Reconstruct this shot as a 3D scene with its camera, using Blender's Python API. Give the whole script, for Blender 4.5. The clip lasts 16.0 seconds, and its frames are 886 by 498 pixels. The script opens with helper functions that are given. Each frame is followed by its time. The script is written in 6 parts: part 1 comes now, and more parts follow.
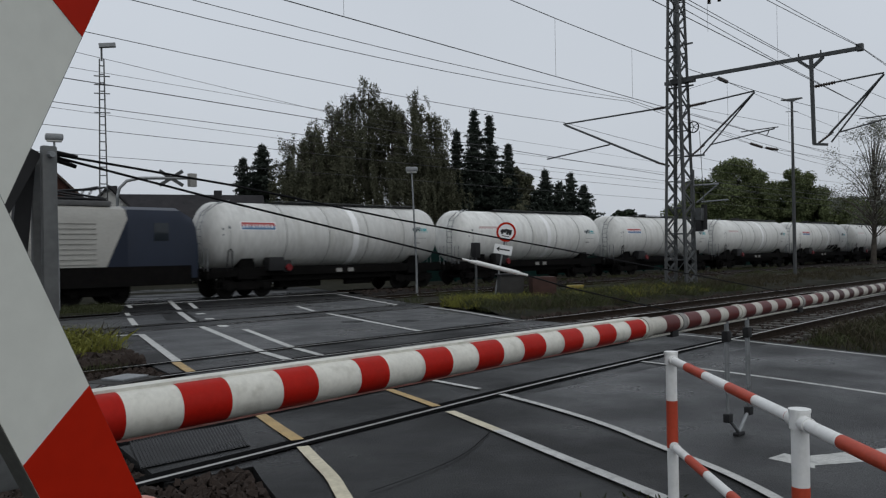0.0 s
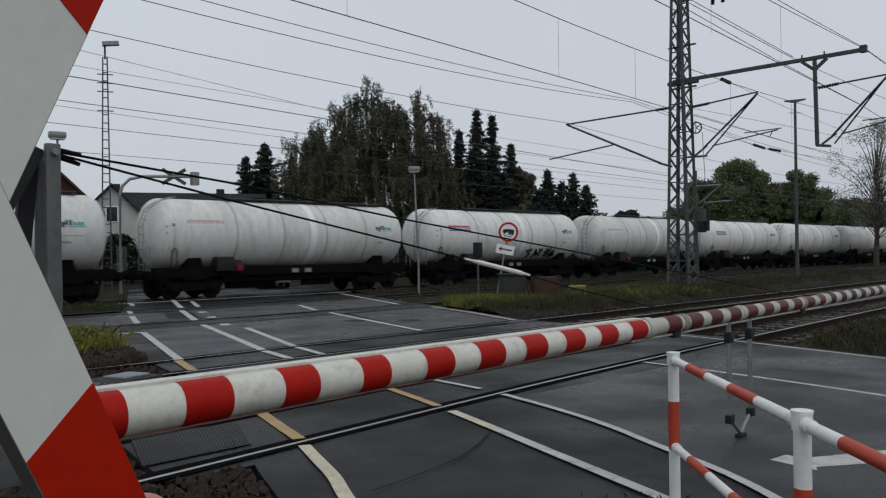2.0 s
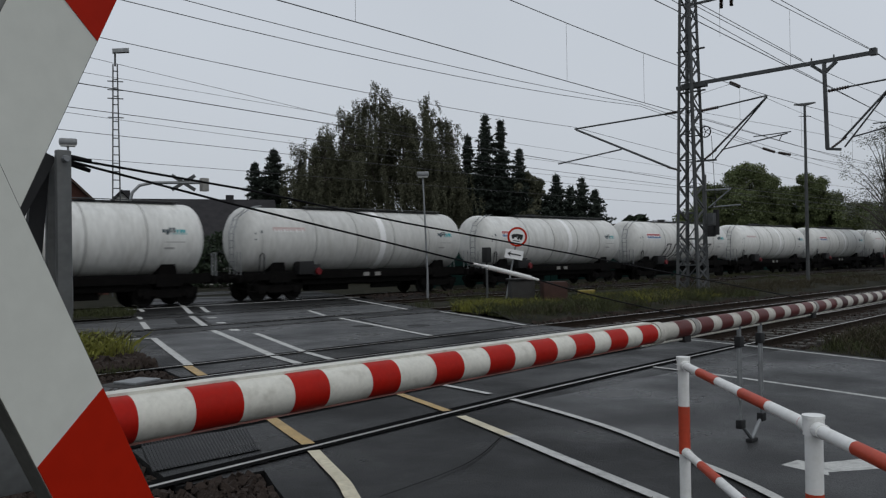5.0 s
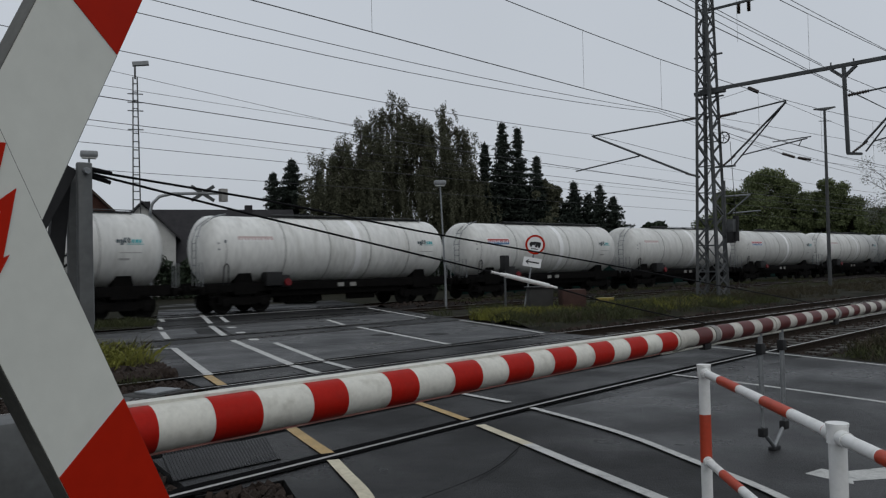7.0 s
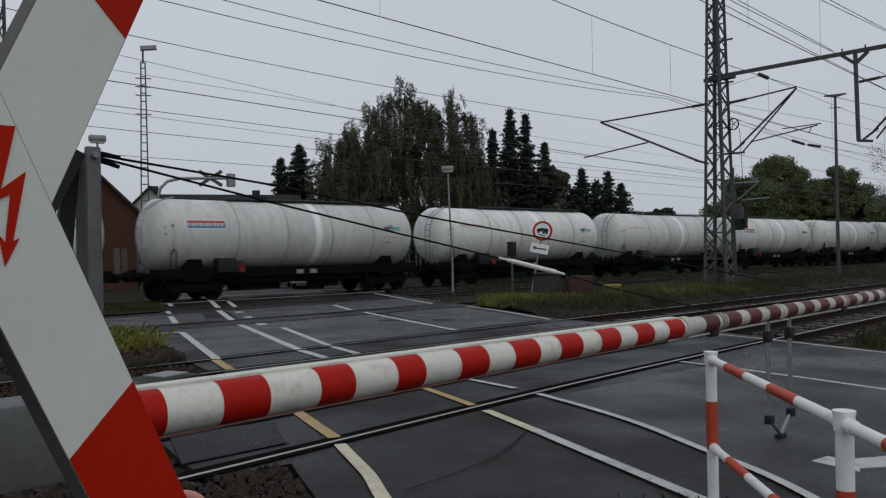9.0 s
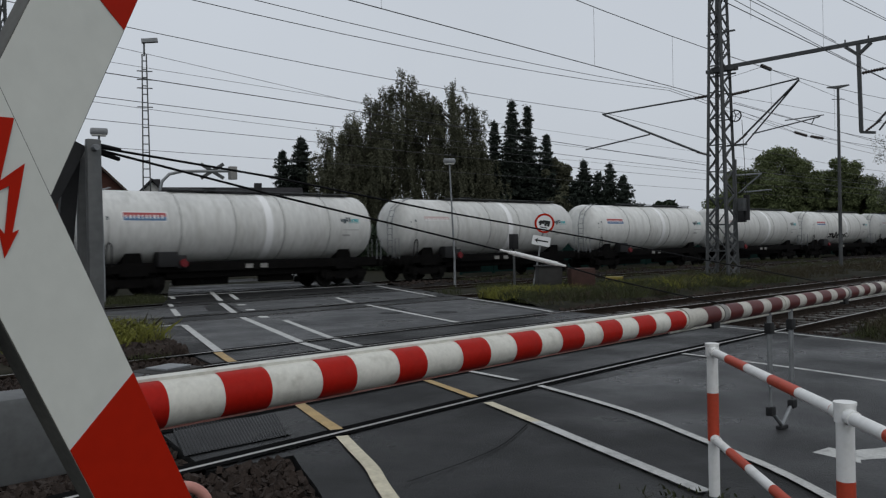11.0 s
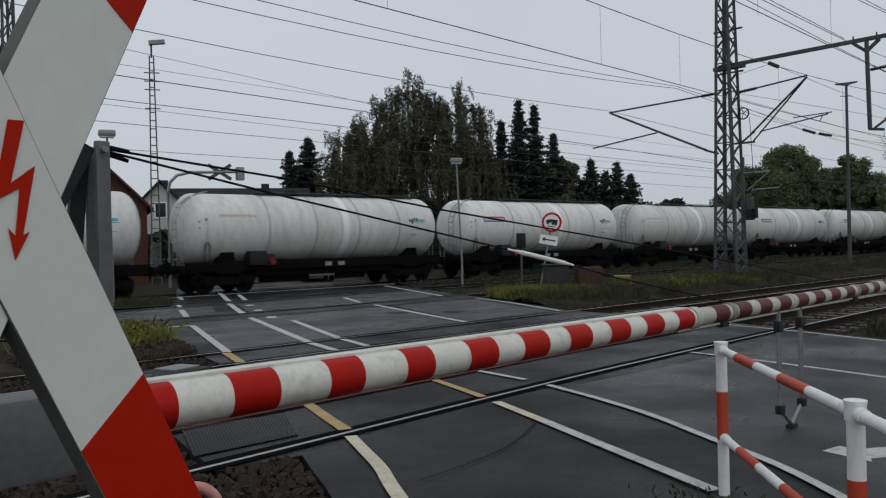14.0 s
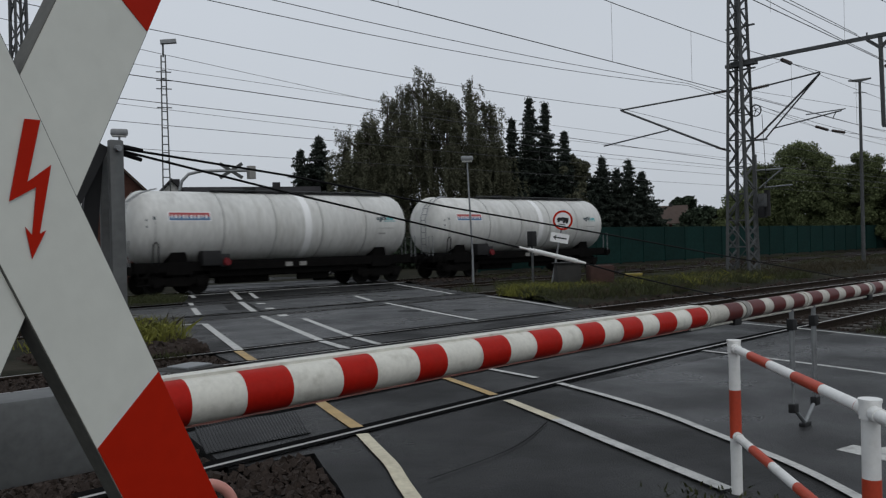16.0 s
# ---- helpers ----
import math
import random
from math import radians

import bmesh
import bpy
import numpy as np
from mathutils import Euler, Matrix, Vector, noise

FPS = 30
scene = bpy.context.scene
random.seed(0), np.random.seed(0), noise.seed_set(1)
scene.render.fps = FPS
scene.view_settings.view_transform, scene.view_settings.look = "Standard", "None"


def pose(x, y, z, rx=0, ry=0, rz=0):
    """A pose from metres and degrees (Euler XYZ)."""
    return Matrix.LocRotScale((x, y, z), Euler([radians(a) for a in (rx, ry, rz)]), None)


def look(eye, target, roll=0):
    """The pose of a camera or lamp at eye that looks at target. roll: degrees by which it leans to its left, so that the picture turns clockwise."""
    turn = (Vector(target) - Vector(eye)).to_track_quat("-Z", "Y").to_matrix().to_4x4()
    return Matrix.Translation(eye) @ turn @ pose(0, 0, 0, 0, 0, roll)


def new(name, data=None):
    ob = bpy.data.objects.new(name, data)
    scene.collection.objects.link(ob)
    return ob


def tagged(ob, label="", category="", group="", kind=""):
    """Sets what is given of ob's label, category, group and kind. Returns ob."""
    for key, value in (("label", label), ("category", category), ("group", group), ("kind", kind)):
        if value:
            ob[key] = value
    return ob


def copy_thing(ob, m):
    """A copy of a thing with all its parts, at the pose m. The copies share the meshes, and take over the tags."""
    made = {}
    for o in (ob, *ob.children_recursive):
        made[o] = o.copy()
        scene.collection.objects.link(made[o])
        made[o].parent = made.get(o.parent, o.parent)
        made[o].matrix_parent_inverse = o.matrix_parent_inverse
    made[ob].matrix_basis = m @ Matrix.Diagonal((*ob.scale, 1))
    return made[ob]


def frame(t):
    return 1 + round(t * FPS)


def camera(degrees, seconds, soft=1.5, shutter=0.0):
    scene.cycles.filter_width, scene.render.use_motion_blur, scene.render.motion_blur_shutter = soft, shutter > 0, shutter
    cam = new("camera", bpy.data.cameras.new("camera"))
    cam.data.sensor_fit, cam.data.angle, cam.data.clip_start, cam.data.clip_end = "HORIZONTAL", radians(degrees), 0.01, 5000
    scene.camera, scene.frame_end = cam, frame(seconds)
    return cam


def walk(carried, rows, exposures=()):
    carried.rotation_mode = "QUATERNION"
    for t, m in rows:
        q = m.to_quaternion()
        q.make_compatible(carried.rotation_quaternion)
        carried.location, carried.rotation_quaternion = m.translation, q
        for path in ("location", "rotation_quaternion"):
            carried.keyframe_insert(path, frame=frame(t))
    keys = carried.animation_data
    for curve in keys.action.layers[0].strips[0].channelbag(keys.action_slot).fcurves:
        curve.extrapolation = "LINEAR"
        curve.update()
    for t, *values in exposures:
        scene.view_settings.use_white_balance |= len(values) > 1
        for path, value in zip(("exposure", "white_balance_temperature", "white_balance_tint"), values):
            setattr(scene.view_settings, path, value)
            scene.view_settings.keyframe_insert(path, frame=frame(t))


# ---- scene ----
cam = camera(57.0, 16.0, soft=1.25, shutter=0.14)
PATH = [
    (0, 0.004, -0.005, 1.754, -46.72, 0.32, 0.98),
    (0.5, 0.003, -0.003, 1.753, -46.44, 0.17, 0.95),
    (1, 0.004, -0.004, 1.752, -46.56, 0.18, 0.87),
    (1.5, 0.003, -0.003, 1.752, -46.43, 0.03, 0.70),
    (2, 0.002, -0.002, 1.753, -46.58, 0.30, 0.70),
    (2.5, 0.003, -0.003, 1.753, -46.25, 0.28, 0.76),
    (3, 0.003, -0.003, 1.753, -46.15, 0.33, 0.86),
    (3.5, 0.002, -0.002, 1.752, -46.10, 0.36, 0.83),
    (4, 0.001, -0.001, 1.752, -46.07, 0.45, 0.77),
    (6.5, 0.005, -0.005, 1.752, -45.21, 1.13, 1.25),
    (7, 0.003, -0.003, 1.753, -44.70, 1.28, 1.27),
    (7.5, 0.001, -0.001, 1.753, -44.53, 0.93, 1.22),
    (8, -0.000, 0.000, 1.752, -44.26, 0.36, 1.01),
    (8.5, -0.001, 0.001, 1.752, -44.04, 0.36, 0.99),
    (9, 0.002, -0.002, 1.752, -44.20, 0.30, 1.00),
    (11.5, 0.006, -0.006, 1.749, -43.90, -0.34, 1.20),
    (12, 0.006, -0.005, 1.750, -43.72, -0.35, 1.29),
    (12.5, 0.006, -0.006, 1.750, -43.79, -0.10, 1.40),
    (13, 0.006, -0.006, 1.750, -43.77, -0.16, 1.44),
    (13.5, 0.005, -0.005, 1.750, -43.55, -0.24, 1.44),
    (14, 0.004, -0.004, 1.750, -43.55, -0.24, 1.38),
    (14.5, 0.001, -0.001, 1.750, -43.00, -0.12, 1.23),
    (15, 0.002, -0.002, 1.750, -42.89, -0.14, 1.39),
    (15.5, 0.000, -0.000, 1.750, -42.80, -0.19, 1.36),
    (16, 0.000, 0.000, 1.750, -42.80, -0.35, 1.45),
]
walk(cam, [(t, pose(x, y, z, 90 + p, r, w)) for t, x, y, z, w, p, r in PATH],
     exposures=[(0, 0.0), (4, 0.0), (6.5, -0.14), (9, -0.14), (11.5, -0.04), (16, -0.04)])

# ---- world and light: a closed grey overcast sky ----
world = bpy.data.worlds.new("overcast")
scene.world = world
world.use_nodes = True
wn, wl = world.node_tree.nodes, world.node_tree.links
wn.clear()
w_out = wn.new("ShaderNodeOutputWorld")
w_bg = wn.new("ShaderNodeBackground")
w_sky = wn.new("ShaderNodeTexSky")
w_sky.sky_type = "NISHITA"
w_sky.sun_disc = False
w_sky.sun_elevation = radians(38)
w_sky.sun_rotation = radians(200)
w_sky.air_density, w_sky.dust_density = 1.0, 4.0
w_hsv = wn.new("ShaderNodeHueSaturation")
w_hsv.inputs["Saturation"].default_value = 0.25
w_mix = wn.new("ShaderNodeMixRGB")
w_mix.inputs[0].default_value = 0.88
w_grad = wn.new("ShaderNodeTexCoord")
w_sep = wn.new("ShaderNodeSeparateXYZ")
w_ramp = wn.new("ShaderNodeValToRGB")
w_ramp.color_ramp.elements[0].position = 0.0
w_ramp.color_ramp.elements[0].color = (5.24, 5.65, 6.2, 1)
w_ramp.color_ramp.elements[1].position = 0.55
w_ramp.color_ramp.elements[1].color = (6.12, 6.65, 7.38, 1)
w_noise = wn.new("ShaderNodeTexNoise")
w_noise.inputs["Scale"].default_value = 2.2
w_noise.inputs["Detail"].default_value = 3
w_mul = wn.new("ShaderNodeMixRGB")
w_mul.blend_type = "MULTIPLY"
w_mul.inputs[0].default_value = 0.16
wl.new(w_grad.outputs["Generated"], w_sep.inputs[0])
wl.new(w_sep.outputs["Z"], w_ramp.inputs[0])
wl.new(w_grad.outputs["Generated"], w_noise.inputs["Vector"])
wl.new(w_ramp.outputs[0], w_mul.inputs[1])
wl.new(w_noise.outputs["Fac"], w_mul.inputs[2])
wl.new(w_sky.outputs[0], w_hsv.inputs["Color"])
wl.new(w_hsv.outputs[0], w_mix.inputs[1])
wl.new(w_mul.outputs[0], w_mix.inputs[2])
wl.new(w_mix.outputs[0], w_bg.inputs["Color"])
w_bg.inputs["Strength"].default_value = 0.113
wl.new(w_bg.outputs[0], w_out.inputs["Surface"])

sun = new("sun", bpy.data.lights.new("sun", "SUN"))
sun.data.energy, sun.data.angle, sun.data.color = 0.5, radians(40), (1.0, 0.97, 0.93)
sun.matrix_world = look((0, 0, 40), (14, 22, 0))


# ---- materials ----
def mat(name, base, rough=0.6, metal=0.0, scale=6.0, vary=0.25, bump=0.0, spots=0.0, tone=(0.12, 0.10, 0.08), rvary=0.0, fine=9.0, stretch=(1, 1, 1), each=0.0, spec=0.3):
    """Principled surface with broad patches, fine grain, optional stains and relief."""
    m = bpy.data.materials.new(name)
    m.use_nodes = True
    n, l = m.node_tree.nodes, m.node_tree.links
    p = n["Principled BSDF"]
    p.inputs["Metallic"].default_value = metal
    p.inputs["Specular IOR Level"].default_value = spec
    tc = n.new("ShaderNodeTexCoord")
    mp = n.new("ShaderNodeMapping")
    mp.inputs["Scale"].default_value = stretch
    l.new(tc.outputs["Object"], mp.inputs[0])
    a = n.new("ShaderNodeTexNoise")
    a.inputs["Scale"].default_value, a.inputs["Detail"].default_value = scale, 4
    b = n.new("ShaderNodeTexNoise")
    b.inputs["Scale"].default_value, b.inputs["Detail"].default_value = scale * fine, 3
    l.new(mp.outputs[0], a.inputs["Vector"])
    l.new(mp.outputs[0], b.inputs["Vector"])
    add = n.new("ShaderNodeMath")
    add.operation = "MULTIPLY_ADD"
    add.inputs[1].default_value = 0.5
    l.new(b.outputs["Fac"], add.inputs[0])
    half = n.new("ShaderNodeMath")
    half.operation = "MULTIPLY"
    half.inputs[1].default_value = 0.5
    l.new(a.outputs["Fac"], half.inputs[0])
    l.new(half.outputs[0], add.inputs[2])
    r = n.new("ShaderNodeValToRGB")
    r.color_ramp.elements[0].position, r.color_ramp.elements[1].position = 0.3, 0.7
    r.color_ramp.elements[0].color = (*[c * (1 - vary) for c in base], 1)
    r.color_ramp.elements[1].color = (*[min(1, c * (1 + vary)) for c in base], 1)
    l.new(add.outputs[0], r.inputs[0])
    col = r.outputs[0]
    if each:
        oi = n.new("ShaderNodeObjectInfo")
        mm = n.new("ShaderNodeMath")
        mm.operation = "MULTIPLY_ADD"
        mm.inputs[1].default_value, mm.inputs[2].default_value = 2 * each, 1 - each
        l.new(oi.outputs["Random"], mm.inputs[0])
        hs = n.new("ShaderNodeHueSaturation")
        l.new(mm.outputs[0], hs.inputs["Value"])
        l.new(col, hs.inputs["Color"])
        col = hs.outputs[0]
    if spots:
        s = n.new("ShaderNodeTexNoise")
        s.inputs["Scale"].default_value, s.inputs["Detail"].default_value = scale * 2.3, 6
        l.new(mp.outputs[0], s.inputs["Vector"])
        sr = n.new("ShaderNodeValToRGB")
        sr.color_ramp.elements[0].position, sr.color_ramp.elements[1].position = 0.52, 0.78
        sr.color_ramp.elements[0].color, sr.color_ramp.elements[1].color = (0, 0, 0, 1), (spots, spots, spots, 1)
        l.new(s.outputs["Fac"], sr.inputs[0])
        mx = n.new("ShaderNodeMixRGB")
        mx.inputs[2].default_value = (*tone, 1)
        l.new(sr.outputs[0], mx.inputs[0])
        l.new(col, mx.inputs[1])
        col = mx.outputs[0]
    l.new(col, p.inputs["Base Color"])
    if rvary:
        rr = n.new("ShaderNodeMapRange")
        rr.inputs[1].default_value, rr.inputs[2].default_value = 0.3, 0.7
        rr.inputs[3].default_value, rr.inputs[4].default_value = max(0.03, rough - rvary), min(1, rough + rvary)
        l.new(a.outputs["Fac"], rr.inputs[0])
        l.new(rr.outputs[0], p.inputs["Roughness"])
    else:
        p.inputs["Roughness"].default_value = rough
    if bump:
        bp = n.new("ShaderNodeBump")
        bp.inputs["Strength"].default_value, bp.inputs["Distance"].default_value = min(1, bump), 0.02
        l.new(b.outputs["Fac"], bp.inputs["Height"])
        l.new(bp.outputs[0], p.inputs["Normal"])
    return m


M = dict(
    asphalt=mat("wet_asphalt", (0.0100, 0.0099, 0.0098), 0.46, scale=0.55, vary=0.6, bump=0.55, rvary=0.24, fine=110, spots=0.7, tone=(0.0055, 0.0055, 0.0055), spec=0.12),
    # base lifted above the plain road: the sky's sheen is in the colour
    asphalt_sheen=mat("sheen_wet_asphalt", (0.0240, 0.0242, 0.0245), 0.44, scale=0.6, vary=0.55, bump=0.55, rvary=0.24, fine=100, spots=0.65, tone=(0.0095, 0.0095, 0.0095), spec=0.21),
    asphalt_pale=mat("pale_wet_asphalt", (0.028, 0.0285, 0.029), 0.42, scale=0.6, vary=0.5, bump=0.5, rvary=0.22, fine=80, spots=0.75, tone=(0.010, 0.010, 0.010), spec=0.23),
    asphalt_dark=mat("dark_asphalt", (0.0085, 0.0083, 0.0080), 0.58, scale=0.6, vary=0.5, bump=0.4, rvary=0.15, fine=50, spots=0.5, tone=(0.014, 0.014, 0.013), spec=0.13),
    tar=mat("tar_joint", (0.004, 0.004, 0.004), 0.95, scale=3, spec=0.02),
    white_line=mat("white_road_paint", (0.42, 0.42, 0.40), 0.55, scale=3.5, vary=0.25, spots=0.75, tone=(0.12, 0.12, 0.115), bump=0.3),
    yellow_line=mat("worn_yellow_paint", (0.36, 0.245, 0.10), 0.6, scale=4, vary=0.35, spots=0.7, tone=(0.26, 0.21, 0.15), bump=0.3),
    cream_line=mat("cream_road_paint", (0.50, 0.455, 0.335), 0.55, scale=3, vary=0.22, spots=0.6, tone=(0.26, 0.22, 0.14), bump=0.25),
    earth=mat("earth_and_grass", (0.015, 0.015, 0.009), 0.95, spec=0.1, scale=0.4, vary=0.5, bump=0.6, fine=25, spots=0.7, tone=(0.05, 0.04, 0.03)),
    ballast=mat("ballast_bed", (0.013, 0.011, 0.010), 0.95, spec=0.08, scale=3, vary=0.5, bump=1.0, fine=8, spots=0.6, tone=(0.03, 0.025, 0.02)),
    stone=mat("ballast_stone", (0.030, 0.022, 0.018), 0.85, spec=0.15, scale=9, vary=0.5, bump=0.4),
    rail=mat("worn_rail_steel", (0.42, 0.40, 0.38), 0.35, 0.9, scale=4, vary=0.2),
    rust=mat("rusty_rail_side", (0.022, 0.016, 0.012), 0.9, spec=0.1, scale=8, vary=0.4, bump=0.3),
    sleeper=mat("grey_sleeper", (0.070, 0.066, 0.060), 0.85, spec=0.15, scale=6, vary=0.35, bump=0.4, each=0.25),
    grate=mat("steel_grating", (0.028, 0.028, 0.029), 0.7, 0.0, spec=0.15, scale=5),
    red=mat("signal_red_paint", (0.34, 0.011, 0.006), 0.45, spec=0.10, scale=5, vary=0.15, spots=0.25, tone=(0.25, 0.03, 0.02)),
    white_old=mat("grimy_white_paint", (0.42, 0.405, 0.36), 0.55, scale=6, vary=0.2, spots=0.7, tone=(0.20, 0.18, 0.15)),
    red_mid=mat("dull_red_paint", (0.078, 0.011, 0.009), 0.5, scale=5, vary=0.2),
    red_dark=mat("dark_red_paint", (0.042, 0.012, 0.011), 0.55, scale=5, vary=0.2),
    white=mat("white_paint", (0.58, 0.57, 0.51), 0.48, scale=5, vary=0.12, spots=0.6, tone=(0.30, 0.285, 0.235)),
    sign_white=mat("reflective_white_sheet", (0.60, 0.61, 0.555), 0.38, scale=3, vary=0.05, spots=0.12, tone=(0.45, 0.46, 0.42)),
    sign_red=mat("reflective_red_sheet", (0.385, 0.013, 0.003), 0.5, spec=0.08, scale=3, vary=0.08),
    sign_edge=mat("sign_edge_grey", (0.09, 0.09, 0.08), 0.6, scale=8, vary=0.25),
    fence_red=mat("orange_red_paint", (0.40, 0.05, 0.022), 0.5, scale=6, vary=0.18, spots=0.3, tone=(0.3, 0.08, 0.05)),
    fence_white=mat("weathered_white_paint", (0.70, 0.70, 0.68), 0.5, scale=6, vary=0.06, spots=0.35, tone=(0.40, 0.40, 0.34)),
    tank=mat("dirty_white_tank", (0.57, 0.57, 0.545), 0.45, scale=0.8, vary=0.18, spots=0.55, tone=(0.29, 0.28, 0.245), stretch=(1.6, 0.6, 0.35), fine=7, each=0.12),
    tank_ring=mat("grey_seam_band", (0.33, 0.33, 0.315), 0.5, scale=3, vary=0.2),
    tank_stripe=mat("clean_white_band", (0.78, 0.78, 0.77), 0.4, scale=3, vary=0.05),
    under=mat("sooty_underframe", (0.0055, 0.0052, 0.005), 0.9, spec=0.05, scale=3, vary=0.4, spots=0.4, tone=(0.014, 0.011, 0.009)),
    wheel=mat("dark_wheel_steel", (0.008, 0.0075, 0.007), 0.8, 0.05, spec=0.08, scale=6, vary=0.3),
    grey_steel=mat("galvanised_steel", (0.22, 0.23, 0.235), 0.5, 0.55, scale=6, vary=0.25, spots=0.3, tone=(0.10, 0.09, 0.08)),
    mast=mat("mast_steel", (0.068, 0.072, 0.073), 0.6, 0.3, scale=3, vary=0.3, spots=0.4, tone=(0.06, 0.05, 0.04)),
    boom_steel=mat("boom_steel", (0.105, 0.108, 0.107), 0.55, 0.25, scale=3, vary=0.25, spots=0.3, tone=(0.05, 0.045, 0.04)),
    cinder=mat("grey_cabinet", (0.030, 0.029, 0.027), 0.8, scale=4, vary=0.3),
    slab=mat("pale_crossing_slab", (0.27, 0.27, 0.262), 0.5, scale=1.5, vary=0.25, spots=0.4, tone=(0.1, 0.1, 0.1)),
    dark=mat("dark_metal", (0.013, 0.013, 0.0135), 0.6, 0.1, scale=5),
    rope=mat("black_rope", (0.006, 0.006, 0.0065), 0.8, spec=0.1, scale=20),
    wire=mat("overhead_wire", (0.06, 0.06, 0.062), 0.5, 0.3, scale=3),
    insulator=mat("brown_insulator", (0.03, 0.02, 0.016), 0.35, scale=5),
    cab_blue=mat("cab_blue_paint", (0.005, 0.010, 0.023), 0.45, scale=1, vary=0.15),
    loco_grey=mat("locomotive_grey", (0.30, 0.295, 0.27), 0.5, scale=1.2, vary=0.12, spots=0.3, tone=(0.25, 0.24, 0.21)),
    loco_roof=mat("roof_grey", (0.08, 0.08, 0.08), 0.7, scale=2, vary=0.3),
    logo_faded=mat("logo_faded", (0.46, 0.36, 0.34), 0.5), logo_red=mat("logo_red", (0.36, 0.07, 0.07), 0.5), logo_blue=mat("logo_blue", (0.09, 0.17, 0.29), 0.5),
    logo_dark=mat("logo_dark", (0.03, 0.05, 0.06), 0.5), logo_teal=mat("logo_teal", (0.05, 0.32, 0.34), 0.5),
    plate=mat("white_plate", (0.74, 0.74, 0.73), 0.45, scale=3, vary=0.04),
    black=mat("black_paint", (0.012, 0.012, 0.012), 0.5),
    glass=mat("dark_glass", (0.02, 0.025, 0.03), 0.08, scale=2),
    lamp_glass=mat("lamp_diffuser", (0.5, 0.5, 0.48), 0.3, scale=4),
    birch_leaf=mat("birch_leaf", (0.080, 0.082, 0.054), 0.8, spec=0.08, scale=0.3, vary=0.35, fine=5),
    spruce=mat("spruce_needle", (0.022, 0.030, 0.022), 0.8, scale=0.6, vary=0.5, fine=12),
    broadleaf=mat("broad_leaf", (0.105, 0.125, 0.058), 0.85, spec=0.08, scale=0.16, vary=0.55, fine=14),
    greyleaf=mat("grey_willow_leaf", (0.15, 0.155, 0.125), 0.8, scale=0.3, vary=0.4, fine=12),
    far_leaf=mat("distant_leaf", (0.024, 0.036, 0.020), 0.85, scale=0.3, vary=0.4),
    bark=mat("bark", (0.07, 0.06, 0.05), 0.9, scale=3, vary=0.5, bump=0.6),
    grass=mat("grass_blade", (0.036, 0.041, 0.014), 0.8, scale=1.2, vary=0.55, fine=6),
    weed=mat("yellow_green_weed", (0.140, 0.142, 0.026), 0.8, scale=2, vary=0.5),
    dry_grass=mat("dry_weed", (0.042, 0.036, 0.020), 0.85, scale=2, vary=0.5),
    green_wall=mat("green_noise_fence", (0.006, 0.024, 0.021), 0.85, spec=0.1, scale=0.5, vary=0.35, each=0.12),
    brick=mat("red_brick_wall", (0.055, 0.022, 0.015), 0.85, scale=4, vary=0.35, bump=0.4, fine=5),
    roof=mat("slate_roof", (0.035, 0.034, 0.036), 0.9, spec=0.1, scale=2, vary=0.3, bump=0.3),
    roof_red=mat("brown_tile_roof", (0.06, 0.042, 0.034), 0.85, scale=2, vary=0.3, bump=0.3),
    render_wall=mat("pale_render", (0.42, 0.42, 0.40), 0.85, scale=1.5, vary=0.15),
    concrete=mat("concrete", (0.24, 0.235, 0.22), 0.85, scale=3, vary=0.25, bump=0.3, spots=0.4, tone=(0.12, 0.11, 0.1)),
    box_rust=mat("rust_brown_box", (0.042, 0.020, 0.015), 0.8, scale=4, vary=0.4),
    yellow=mat("yellow_cover", (0.20, 0.155, 0.03), 0.5),
    car_white=mat("white_car_paint", (0.72, 0.73, 0.73), 0.25, scale=2, vary=0.03),
    tail_red=mat("red_lamp_glass", (0.13, 0.009, 0.012), 0.3),
    pink=mat("faded_red_tube", (0.48, 0.22, 0.18), 0.5, scale=5, vary=0.15, spots=0.4, tone=(0.55, 0.5, 0.45)),
)


